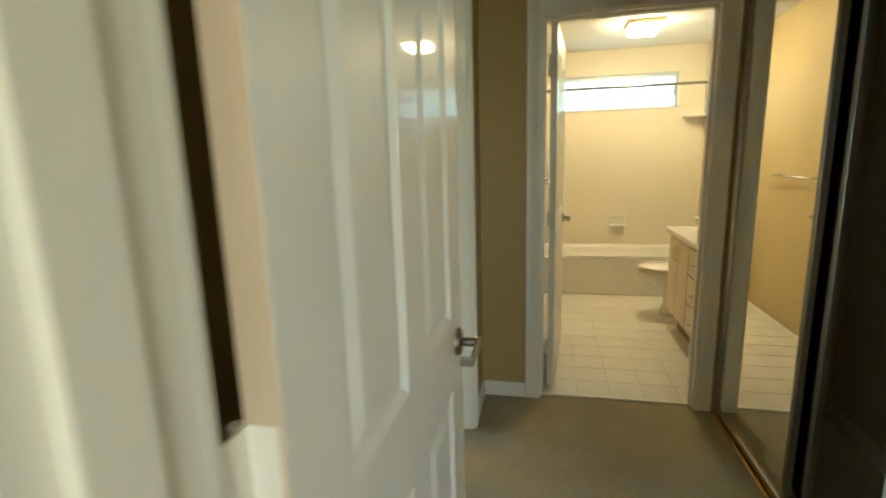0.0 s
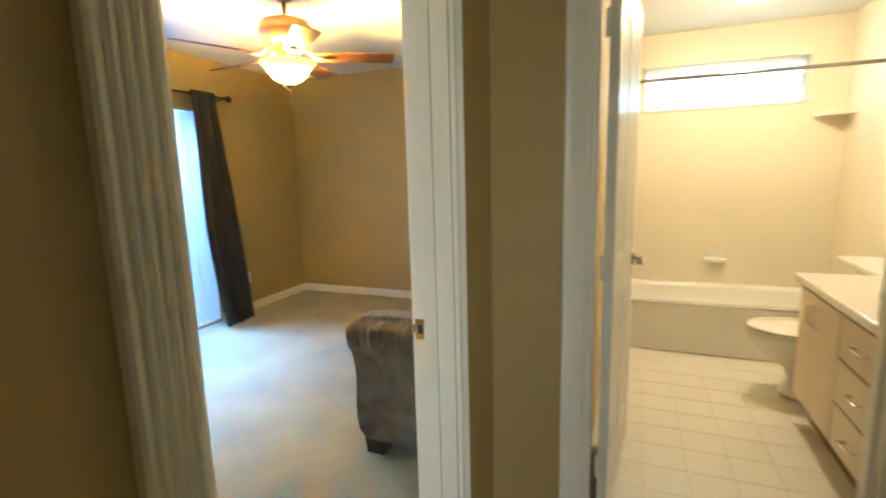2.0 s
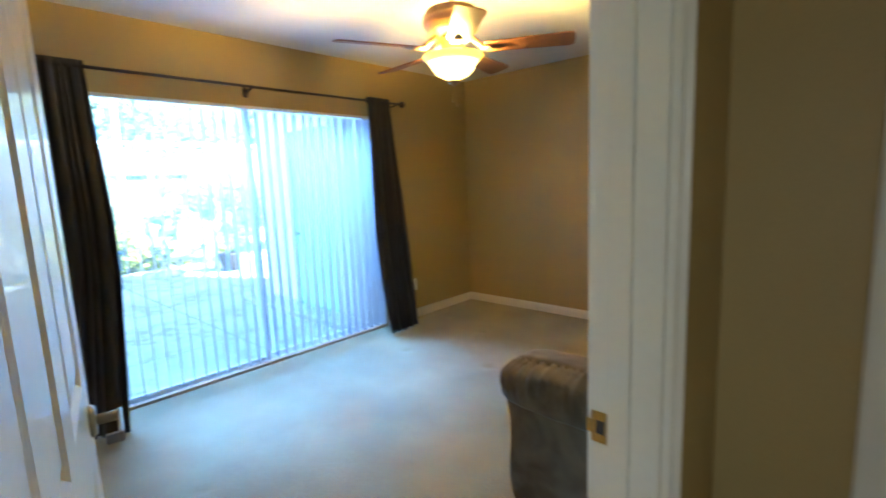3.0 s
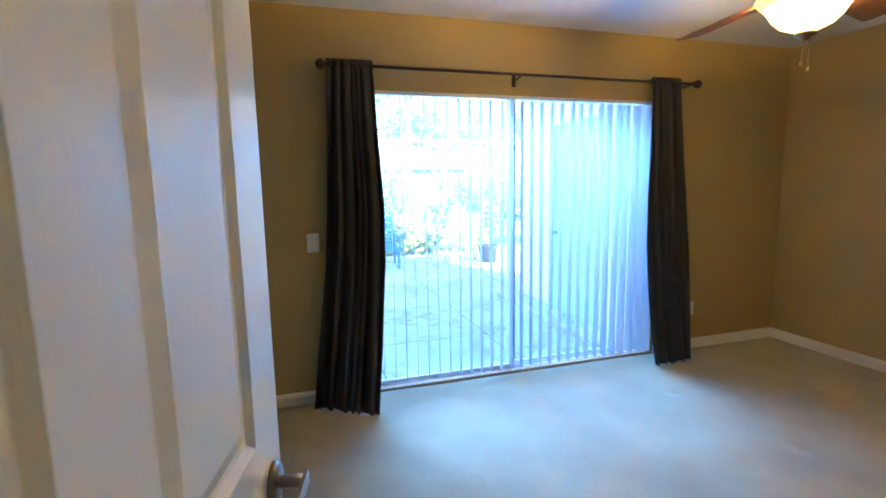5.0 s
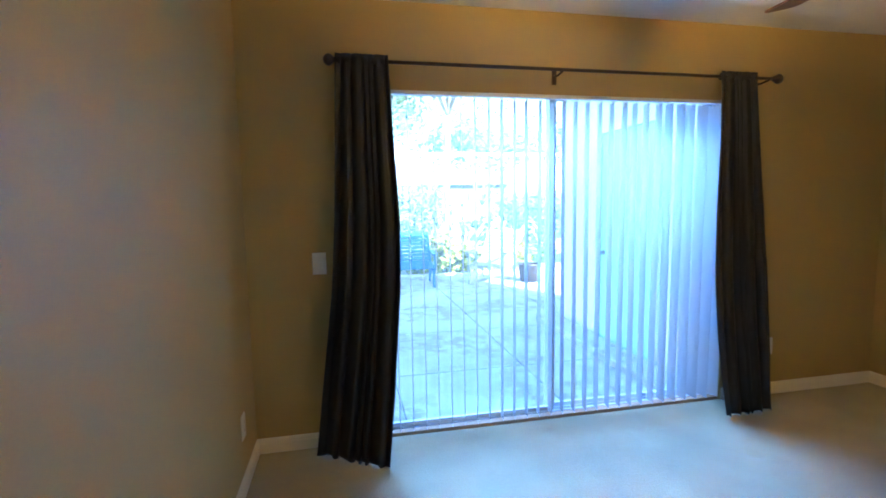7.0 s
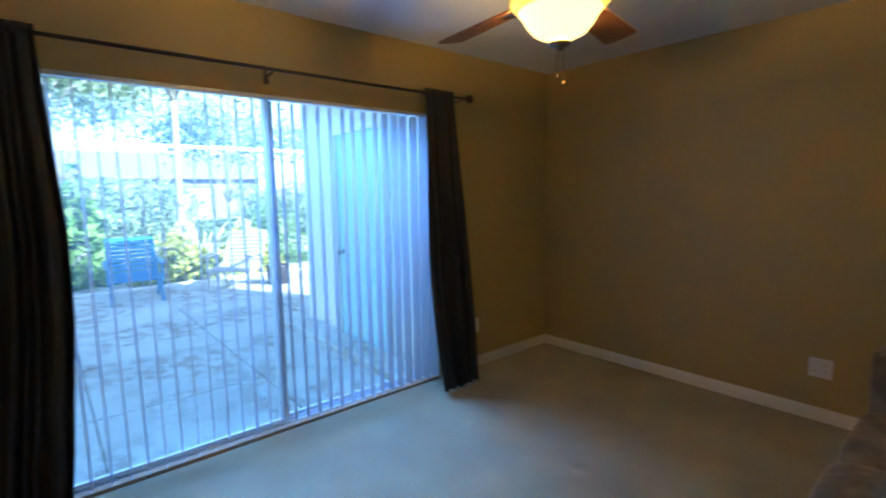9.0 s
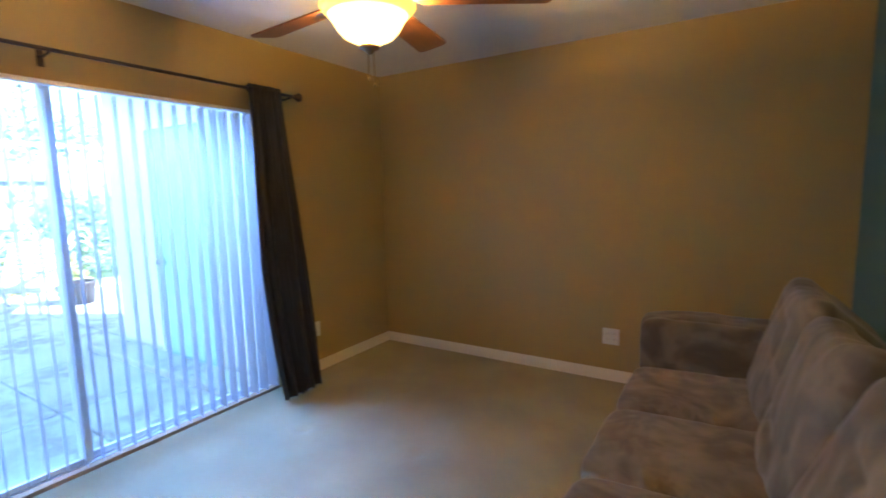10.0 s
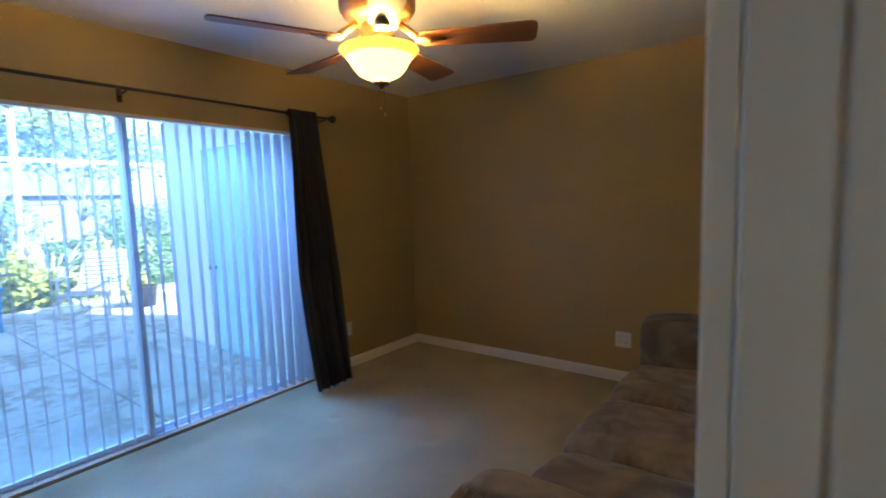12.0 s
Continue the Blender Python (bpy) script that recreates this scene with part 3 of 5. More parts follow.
def panel_door(name, m, w, label, levers=(0.06, 0.93), h=2.02, t=0.035, hinges=(0.25, 1.0, 1.80), leaf=0.006):
    """A moulded door with two tall upper and two lower panels. Local x runs from the hinge, y through the leaf (0 to t)."""
    door = thing(name, m, label, "door", "", "structure")
    st, mid = 0.115, 0.105
    cols = [(st, (w - mid) / 2), ((w + mid) / 2, w - st)]
    rows = [(0.20, 0.84), (1.00, h - 0.13)]
    g = 0.010
    solid = [box(0, w, g, t - g, 0, h)]
    for y0, y1 in ((0, g), (t - g, t)):
        solid += [box(0, st, y0, y1, 0, h), box(w - st, w, y0, y1, 0, h), box(cols[0][1], cols[1][0], y0, y1, rows[0][0], h - 0.13)]
        for z0, z1 in ((0, 0.20), (0.84, 1.00), (h - 0.13, h)):
            if z0 == 0.84:
                solid += [box(st, cols[0][1], y0, y1, z0, z1), box(cols[1][0], w - st, y0, y1, z0, z1)]
            else:
                solid.append(box(st, w - st, y0, y1, z0, z1))
    part("leaf", joined(*solid), DOOR, door)
    for x0, x1 in cols:
        for z0, z1 in rows:
            both = []
            for side in (0, 1):
                # sloped moulding into the groove, flat bed, then the raised field
                rings = [(0.0, 0.0), (0.014, 0.0085), (0.024, 0.0085), (0.048, 0.0015), (0.048, 0.0015)]
                bm = bmesh.new()
                loops = []
                for inset, deep in rings:
                    y = deep if side == 0 else t - deep
                    loops.append([bm.verts.new(c) for c in ((x0 + inset, y, z0 + inset), (x1 - inset, y, z0 + inset), (x1 - inset, y, z1 - inset), (x0 + inset, y, z1 - inset))])
                for a, b in zip(loops[:-1], loops[1:-1]):
                    for k in range(4):
                        bm.faces.new((a[k], a[(k + 1) % 4], b[(k + 1) % 4], b[k]))
                bm.faces.new(loops[3])
                bmesh.ops.delete(bm, geom=[v for v in loops[4]], context="VERTS")
                bmesh.ops.recalc_face_normals(bm, faces=bm.faces)
                both.append(bm)
            part("panel", joined(*both), DOOR, door)
    for z in hinges:
        part("hinge", joined(tube([(-0.004, -0.005, z - 0.045), (-0.004, -0.005, z + 0.045)], 0.0065, 12), box(-0.0015, 0.0, 0.002, 0.03, z - 0.044, z + 0.044), box(-leaf, 0.0, 0.001, 0.004, z - 0.044, z + 0.044)), TRIM, door, "cream painted butt hinge")
    x, z = w - levers[0], levers[1]
    lever_handle(door, x, t, z, 1, -1)
    lever_handle(door, x, 0, z, -1, -1)
    part("latch", joined(box(w, w + 0.0015, 0.006, t - 0.006, z - 0.03, z + 0.03), box(w, w + 0.010, 0.012, t - 0.012, z - 0.008, z + 0.008, 0.002)), BRASS, door, "brass latch plate")
    return door


panel_door("door_1", pose(BX - 0.010, JN + 0.017, 0.012, 0, 0, 0) @ Matrix.Diagonal((-1, 1, 1, 1)) @ pose(0, 0, 0, 0, 0, 12.1), 0.845, "white moulded four-panel bedroom door standing open", levers=(0.05, 0.905))
hall_door = panel_door("door_2", Matrix(((0, 1, 0, 0.185), (1, 0, 0, 0.575), (0, 0, 1, 0.012), (0, 0, 0, 1))), 0.771, "white moulded four-panel hall door standing open", levers=(0.055, 0.93), hinges=(0.22, 1.10, 1.82), leaf=0.046)
part("edge_strip", box(-0.0012, 0, 0.0008, 0.0342, 0, 2.02), DOOREDGE, hall_door, "bare pale wooden hinge edge")
panel_door("door_3", pose(0.430, 2.958, 0.012, 0, 0, 85) @ Matrix.Diagonal((1, -1, 1, 1)), 0.74, "white moulded four-panel bathroom door standing open", levers=(0.06, 0.92))
strike = thing("strike_plate", pose(-0.034, JF - 0.0125, 0.914), "polished brass strike plate on the door lining", "strike plate")
part("plate", joined(box(-0.016, -0.008, -0.0015, 0.0, -0.03, 0.03), box(0.008, 0.016, -0.0015, 0.0, -0.03, 0.03), box(-0.008, 0.008, -0.0015, 0, 0.013, 0.03), box(-0.008, 0.008, -0.0015, 0, -0.03, -0.013), box(-0.026, -0.016, -0.003, -0.001, -0.013, 0.013, 0.001)), BRASS, strike)
part("slot", box(-0.008, 0.008, -0.0008, 0.0, -0.013, 0.013), SLOT, strike, "dark latch hole")


# ---- closet ----
def mirror_door(x, y0, y1, label):
    d = thing("mirror_door", pose(x, (y0 + y1) / 2, 0.02), label, "closet door", "sliding closet doors")
    w, h, f = (y1 - y0) / 2, 2.03, 0.024
    part("mirror", box(-0.003, 0.004, -w + f, w - f, f, h - f), MIRROR, d, "clear mirror pane")
    for y in (-w, w - f):
        part("stile", joined(box(-0.013, 0.012, y, y + f, 0, h, 0.003), box(-0.016, -0.013, y + 0.008, y + 0.013, 0, h)), NICKEL, d, "dull metal frame upright")
    part("rail", box(-0.011, 0.011, -w + f, w - f, 0, f, 0.002), NICKEL, d)
    part("rail", box(-0.011, 0.011, -w + f, w - f, h - f, h, 0.002), NICKEL, d)


mirror_door(1.303, 2.055, 2.81, "mirrored sliding closet door in a metal frame")
mirror_door(1.336, 1.985, 2.77, "mirrored sliding closet door slid behind the other")
track = thing("closet_track", pose(1.320, 2.2, 0), "worn brass-coloured floor track of the closet", "door track")
part("base", box(-0.042, 0.042, -0.60, 0.62, -0.003, 0.006, 0.001), BRASS, track)
for x in (-0.038, 0.0, 0.036):
    part("rib", box(x - 0.002, x + 0.002, -0.60, 0.62, 0.006, 0.016), BRASS, track)


# ---- bathroom ----
tub = thing("bathtub", pose(1.1675, 5.34, 0), "cream built-in bathtub with a low apron", "bathtub")
TX, TY, TZ = 0.795, 0.375, 0.37
outer = box(-TX, TX, -TY, -TY + 0.07, 0, TZ, 0.012)
part("apron", outer, PORCELAIN, tub)
basin = bmesh.new()
loops = []
for inset, z, r in ((0.0, TZ, 0.02), (0.07, TZ, 0.10), (0.085, TZ - 0.03, 0.12), (0.16, 0.12, 0.14), (0.22, 0.08, 0.12)):
    ring = []
    for cx, cy, a0 in ((1, 1, 0), (-1, 1, 90), (-1, -1, 180), (1, -1, 270)):
        for k in range(6):
            a = radians(a0 + 18 * k)
            ring.append(basin.verts.new((cx * (TX - inset - r) + r * math.cos(a), cy * (TY - inset - r) + r * math.sin(a), z)))
    loops.append(ring)
for a, b in zip(loops, loops[1:]):
    for k in range(24):
        basin.faces.new((a[k], a[(k + 1) % 24], b[(k + 1) % 24], b[k]))
basin.faces.new(loops[-1])
bmesh.ops.recalc_face_normals(basin, faces=basin.faces)
moved(basin, Matrix.Translation((0, 0, 0.004)))
part("basin", basin, PORCELAIN, tub, "", True)

tub_tiles = setting("wall_tile_bed", joined(box(0.371, 1.964, 5.712, 5.72, TZ - 0.02, BWZ0 - 0.001), box(0.371, BWX0, 5.712, 5.72, BWZ0, 2.16), box(BWX1, 1.964, 5.712, 5.72, BWZ0, 2.16)), CREAM, "pale grouted tile surround over the bathtub", "tile surround")

rod = thing("shower_rod", pose(1.1675, 5.0, 1.943), "brushed metal shower curtain rod", "curtain rod")
part("bar", tube([(-0.795, 0, 0), (0.797, 0, 0)], 0.0125, 14), NICKEL, rod, "", True)
for s in (-1, 1):
    part("flange", moved(lathe([(0, 0), (0.035, 0), (0.032, 0.012), (0.016, 0.018), (0, 0.018)], 24), pose(s * 0.797, 0, 0, 0, -90 * s)), NICKEL, rod, "", True)

dish = thing("soap_dish", pose(1.17, 5.712, 0.60), "cream ceramic soap dish on the tile", "soap dish")
part("back", box(-0.08, 0.08, -0.012, 0, -0.03, 0.09, 0.005), PORCELAIN, dish)
part("tray", box(-0.075, 0.075, -0.075, -0.010, -0.028, -0.004, 0.009, 3), PORCELAIN, dish)
shelf = thing("corner_shelf", pose(1.965, 5.712, 1.69), "small white corner shelf over the bathtub", "shelf")
part("board", extruded([(0, 0), (-0.20, 0), (-0.19, -0.07), (-0.14, -0.14), (-0.07, -0.19), (0, -0.20)], 2, 0, 0.018), PORCELAIN, shelf)
part("lip", tube([(-0.20, -0.006, 0.018), (-0.19, -0.07, 0.018), (-0.14, -0.14, 0.018), (-0.07, -0.19, 0.018), (-0.006, -0.20, 0.018)], 0.006, 8), PORCELAIN, shelf)

win = thing("window_2", pose((BWX0 + BWX1) / 2, 5.80, (BWZ0 + BWZ1) / 2), "high white strip window with obscured panes", "window", "", "structure")
ww, wh = (BWX1 - BWX0) / 2, (BWZ1 - BWZ0) / 2
part("window_frame", joined(box(-ww, ww, -0.03, 0.03, -wh, -wh + 0.03, 0.003), box(-ww, ww, -0.03, 0.03, wh - 0.035, wh, 0.003), box(-ww, -ww + 0.03, -0.03, 0.03, -wh, wh, 0.003), box(ww - 0.03, ww, -0.03, 0.03, -wh, wh, 0.003)), ALU, win)
part("latch", box(ww - 0.045, ww - 0.030, -0.045, -0.03, -0.05, 0.05, 0.004), NICKEL, win)
pane = part("pane", box(-ww + 0.03, ww - 0.03, 0.004, 0.008, -wh + 0.03, wh - 0.035), OBSCURE, win, "obscured white glass pane")
pane.visible_shadow = False
part("window_sill", box(-ww, ww, -0.10, -0.03, -wh - 0.001, -wh + 0.012, 0.003), PORCELAIN, win)

fix = thing("ceiling_light", pose(1.185, 4.74, CEILING), "square bathroom ceiling light with brass base, switched on", "ceiling light")
part("base", box(-0.135, 0.135, -0.135, 0.135, -0.03, 0, 0.006), BRASS, fix)
shade = bmesh.new()
lo = [shade.verts.new((x, y, -0.088)) for x, y in ((-0.10, -0.10), (0.10, -0.10), (0.10, 0.10), (-0.10, 0.10))]
hi = [shade.verts.new((x, y, -0.031)) for x, y in ((-0.126, -0.126), (0.126, -0.126), (0.126, 0.126), (-0.126, 0.126))]
for k in range(4):
    shade.faces.new((hi[k], hi[(k + 1) % 4], lo[(k + 1) % 4], lo[k]))
shade.faces.new(lo[::-1])
bmesh.ops.bevel(shade, geom=shade.edges[:], offset=0.008, segments=2, affect="EDGES")
part("shade", shade, DIFFUSER, fix, "glowing white glass shade")

VX = 1.338
van = thing("vanity_cabinet", pose(VX, 3.55, 0), "pale laminate bathroom vanity with dark wood strips", "vanity")
part("body", box(0.018, 0.622, -0.55, 0.57, 0.16, 0.755), LAMINATE, van)
part("plinth", box(0.09, 0.622, -0.55, 0.57, 0, 0.16), OAKEDGE, van, "dark recessed plinth")
part("strip", box(0.004, 0.018, -0.55, 0.57, 0.735, 0.757), OAKEDGE, van, "brown wood finger strip")


def pull(parent, y, z, upright):
    e = 0.045
    a, b = ((y, z - e), (y, z + e)) if upright else ((y - e, z), (y + e, z))
    part("pull", tube([(0, a[0], a[1]), (-0.024, a[0], a[1]), (-0.028, a[0] * 0.93 + b[0] * 0.07, a[1] * 0.93 + b[1] * 0.07), (-0.028, b[0] * 0.93 + a[0] * 0.07, b[1] * 0.93 + a[1] * 0.07), (-0.024, b[0], b[1]), (0, b[0], b[1])], 0.005, 10), CHROME, parent, "bent wire pull", True)


for y0, y1, py in ((0.325, 0.568, 0.352), (0.070, 0.320, 0.294)):
    d = part("door", box(0, 0.018, y0, y1, 0.165, 0.732, 0.002), LAMINATE, van)
    pull(d, py, 0.64, True)
for z0, z1 in ((0.165, 0.345), (0.36, 0.54), (0.555, 0.732)):
    d = part("drawer", box(0, 0.018, -0.36, 0.058, z0, z1, 0.002), LAMINATE, van)
    part("finger_strip", box(0.004, 0.0178, -0.36, 0.058, z1 + 0.002, z1 + 0.013), OAKEDGE, d, "brown wood finger strip")
    pull(d, -0.15, (z0 + z1) / 2, False)
part("door", box(0, 0.018, -0.548, -0.366, 0.165, 0.732, 0.002), LAMINATE, van)
top = thing("countertop", pose(VX, 3.55, 0.757), "white cultured marble vanity top with an oval basin", "countertop")
part("slab", box(-0.025, 0.626, -0.58, 0.605, -0.002, 0.040, 0.008), PORCELAIN, top)
part("ledge", box(0.335, 0.626, 0.606, 1.19, 0.002, 0.040, 0.008), PORCELAIN, top, "narrow ledge over the toilet tank")
part("backsplash", box(0.606, 0.626, -0.58, 1.19, 0.041, 0.13, 0.004), PORCELAIN, top)
ring = lathe([(0.0, -0.005), (0.10, 0.0), (0.16, 0.010), (0.188, 0.018), (0.205, 0.016), (0.215, 0.004), (0.215, 0.0)], 40)
moved(ring, Matrix.Translation((0.30, 0.02, 0.046)) @ Matrix.Diagonal((0.85, 1.1, 1, 1)))
part("basin", ring, PORCELAIN, top, "oval basin rim", True)
tap = thing("basin_tap", pose(VX + 0.53, 3.57, 0.8025), "small chrome mixer tap behind the basin", "tap")
part("body", lathe([(0, 0), (0.028, 0), (0.024, 0.05), (0.02, 0.09), (0, 0.095)], 20), CHROME, tap, "", True)
part("spout", tube([(0, 0, 0.06), (-0.06, 0, 0.085), (-0.12, 0, 0.075), (-0.13, 0, 0.055)], 0.011, 12), CHROME, tap, "", True)
mir = thing("vanity_mirror", pose(1.964, 3.55, 1.45), "plain wall mirror over the vanity", "mirror")
part("glass", box(-0.006, 0, -0.52, 1.20, -0.52, 0.45), MIRROR, mir)
part("edge_strip", box(-0.010, 0, -0.53, 1.22, -0.54, -0.52), BRASS, mir, "narrow brass edge strip")
part("edge_strip", box(-0.010, 0, 1.20, 1.22, -0.52, 0.45), BRASS, mir, "narrow brass edge strip")
part("edge_strip", box(-0.010, 0, -0.53, 1.22, 0.45, 0.47), BRASS, mir, "narrow brass edge strip")

toilet = thing("toilet", pose(1.965, 4.44, 0) @ Matrix.Diagonal((1.07, 1, 0.97, 1)), "white porcelain toilet with a closed lid", "toilet")


def oval(cx, rx, ry, z, n=28, back=None):
    return [(cx + rx * math.cos(2 * math.pi * k / n), ry * math.sin(2 * math.pi * k / n), z) for k in range(n)]


def loft(loops, close=True):
    bm = bmesh.new()
    rings = [[bm.verts.new(p) for p in lp] for lp in loops]
    n = len(rings[0])
    for a, b in zip(rings, rings[1:]):
        for k in range(n):
            bm.faces.new((a[k], a[(k + 1) % n], b[(k + 1) % n], b[k]))
    if close:
        bm.faces.new(rings[0][::-1])
        bm.faces.new(rings[-1])
    bmesh.ops.recalc_face_normals(bm, faces=bm.faces)
    return bm


part("bowl", loft([oval(-0.36, 0.20, 0.11, 0), oval(-0.36, 0.20, 0.11, 0.04), oval(-0.37, 0.165, 0.088, 0.10), oval(-0.38, 0.165, 0.095, 0.18), oval(-0.43, 0.22, 0.14, 0.26), oval(-0.47, 0.25, 0.175, 0.34), oval(-0.475, 0.255, 0.182, 0.385), oval(-0.475, 0.25, 0.178, 0.395)]), PORCELAIN, toilet, "", True)
part("seat", loft([oval(-0.475, 0.262, 0.188, 0.397), oval(-0.475, 0.268, 0.192, 0.405), oval(-0.475, 0.262, 0.188, 0.415)]), PORCELAIN, toilet, "", True)
part("lid", loft([oval(-0.475, 0.262, 0.188, 0.418), oval(-0.475, 0.27, 0.194, 0.426), oval(-0.475, 0.255, 0.182, 0.436), oval(-0.475, 0.10, 0.07, 0.442)]), PORCELAIN, toilet, "", True)
part("tank", box(-0.20, -0.025, -0.22, 0.22, 0.39, 0.735, 0.02, 3), PORCELAIN, toilet, "", True)
part("tank_lid", box(-0.21, -0.022, -0.23, 0.23, 0.736, 0.768, 0.01), PORCELAIN, toilet)
part("flush_lever", tube([(-0.205, 0.15, 0.68), (-0.222, 0.15, 0.68), (-0.226, 0.09, 0.672)], 0.006, 10), CHROME, toilet, "chrome flush lever")

towel = thing("towel_bar", pose(0.37, 4.28, 1.15), "chrome towel bar on the tan bathroom wall", "towel bar")
part("bar", tube([(0.055, -0.30, 0), (0.055, 0.30, 0)], 0.009, 12), CHROME, towel, "", True)
for y in (-0.30, 0.30):
    part("post", joined(box(0, 0.012, y - 0.022, y + 0.022, -0.022, 0.022, 0.004), tube([(0.01, y, 0), (0.062, y, 0)], 0.011, 12)), CHROME, towel)

# ---- patio door and blinds ----
slider = thing("door_4", pose(-3.175, (WS + WN) / 2, 0), "white aluminium sliding glass patio door, closed", "patio door", "", "structure")
W2 = (WN - WS) / 2
part("door_frame", joined(box(-0.055, 0.055, -W2, -W2 + 0.03, 0, WD, 0.003), box(-0.055, 0.055, W2 - 0.03, W2, 0, WD, 0.003), box(-0.055, 0.055, -W2 + 0.03, W2 - 0.03, WD - 0.035, WD, 0.003), box(-0.055, 0.03, -W2 + 0.03, W2 - 0.03, -0.02, 0.025, 0.002), box(-0.03, -0.024, -W2 + 0.03, W2 - 0.03, 0.025, 0.04), box(0.008, 0.014, -W2 + 0.03, W2 - 0.03, 0.025, 0.04)), ALU, slider)
part("sill_strip", box(0.032, 0.082, -W2, W2, -0.02, 0.022, 0.003), SILLWOOD, slider, "worn brown wooden sill strip")
for x, y0, y1 in ((0.012, -W2 + 0.032, 0.022), (-0.028, -0.022, W2 - 0.032)):
    s = part("sash", joined(box(x - 0.014, x + 0.014, y0, y0 + 0.045, 0.03, WD - 0.04, 0.003), box(x - 0.014, x + 0.014, y1 - 0.045, y1, 0.03, WD - 0.04, 0.003), box(x - 0.014, x + 0.014, y0 + 0.045, y1 - 0.045, 0.03, 0.056, 0.003), box(x - 0.014, x + 0.014, y0 + 0.045, y1 - 0.045, WD - 0.085, WD - 0.04, 0.003)), ALU, slider)
    g = part("pane", box(x - 0.003, x + 0.003, y0 + 0.04, y1 - 0.04, 0.052, WD - 0.08), GLASS, s, "clear glass pane")
    g.visible_shadow = False
blinds = thing("vertical_blinds", pose(-3.085, 0, 0), "white vertical blinds turned fully open", "blinds")
part("head_rail", box(-0.022, 0.022, WS + 0.012, WN - 0.012, WH - 0.024, WH - 0.002, 0.004), ALU, blinds)


def slat_mesh():
    n, half, sag, t = 6, 0.0435, 0.003, 0.0010
    front, back = [], []
    for k in range(n + 1):
        u = -half + 2 * half * k / n
        b = sag * (1 - (u / half) ** 2)
        front.append((u, b))
        back.append((u, b + t))
    return extruded(front + back[::-1], 2, 0.050, WH - 0.034)


SLATMESH = piece_mesh("slat", slat_mesh(), SLAT)
rng = random.Random(4)
for k in range(30):
    s = new("slat", SLATMESH)
    s.parent = blinds
    s.matrix_local = pose(0.012, WS + 0.06 + 0.0765 * k, 0, rng.gauss(0, 0.12), rng.gauss(0, 0.12), -8.5 - min(3, 0.2 * k) + 4.5 * max(0, k - 23) * (1 if k < 27 else 0.9) + rng.gauss(0, 1.2))
    part("stem", tube([(0.012, WS + 0.06 + 0.0765 * k, WH - 0.05), (0.012, WS + 0.06 + 0.0765 * k, WH - 0.03)], 0.004, 6), PLATE, blinds)

# ---- curtains ----
RX, RZ = -2.99, 2.068
crod = thing("curtain_rod", pose(RX, 3.42, RZ), "dark bronze curtain rod with ball finials", "curtain rod")
part("bar", tube([(0, -1.31, 0), (0, 1.31, 0)], 0.0095, 14), BRONZE, crod, "", True)
for s in (-1, 1):
    part("finial", moved(lathe([(0.0, 0), (0.012, 0), (0.012, 0.012), (0.017, 0.016), (0.011, 0.022), (0.020, 0.028), (0.028, 0.040), (0.030, 0.050), (0.026, 0.062), (0.014, 0.072), (0.0, 0.076)], 24), pose(0, s * 1.30, 0, -90 * s)), BRONZE, crod, "round turned finial", True)
for y in (-1.27, -0.09, 1.27):
    part("bracket", joined(box(-0.1005, -0.095, y - 0.014, y + 0.014, -0.06, 0.03, 0.003), tube([(-0.096, y, -0.015), (-0.05, y, -0.02), (0, y, -0.012)], 0.006, 10), tube([(-0.012, y, 0.004), (-0.010, y, -0.011), (0.0, y, -0.016), (0.012, y, -0.010), (0.014, y, 0.004)], 0.005, 8)), BRONZE, crod)


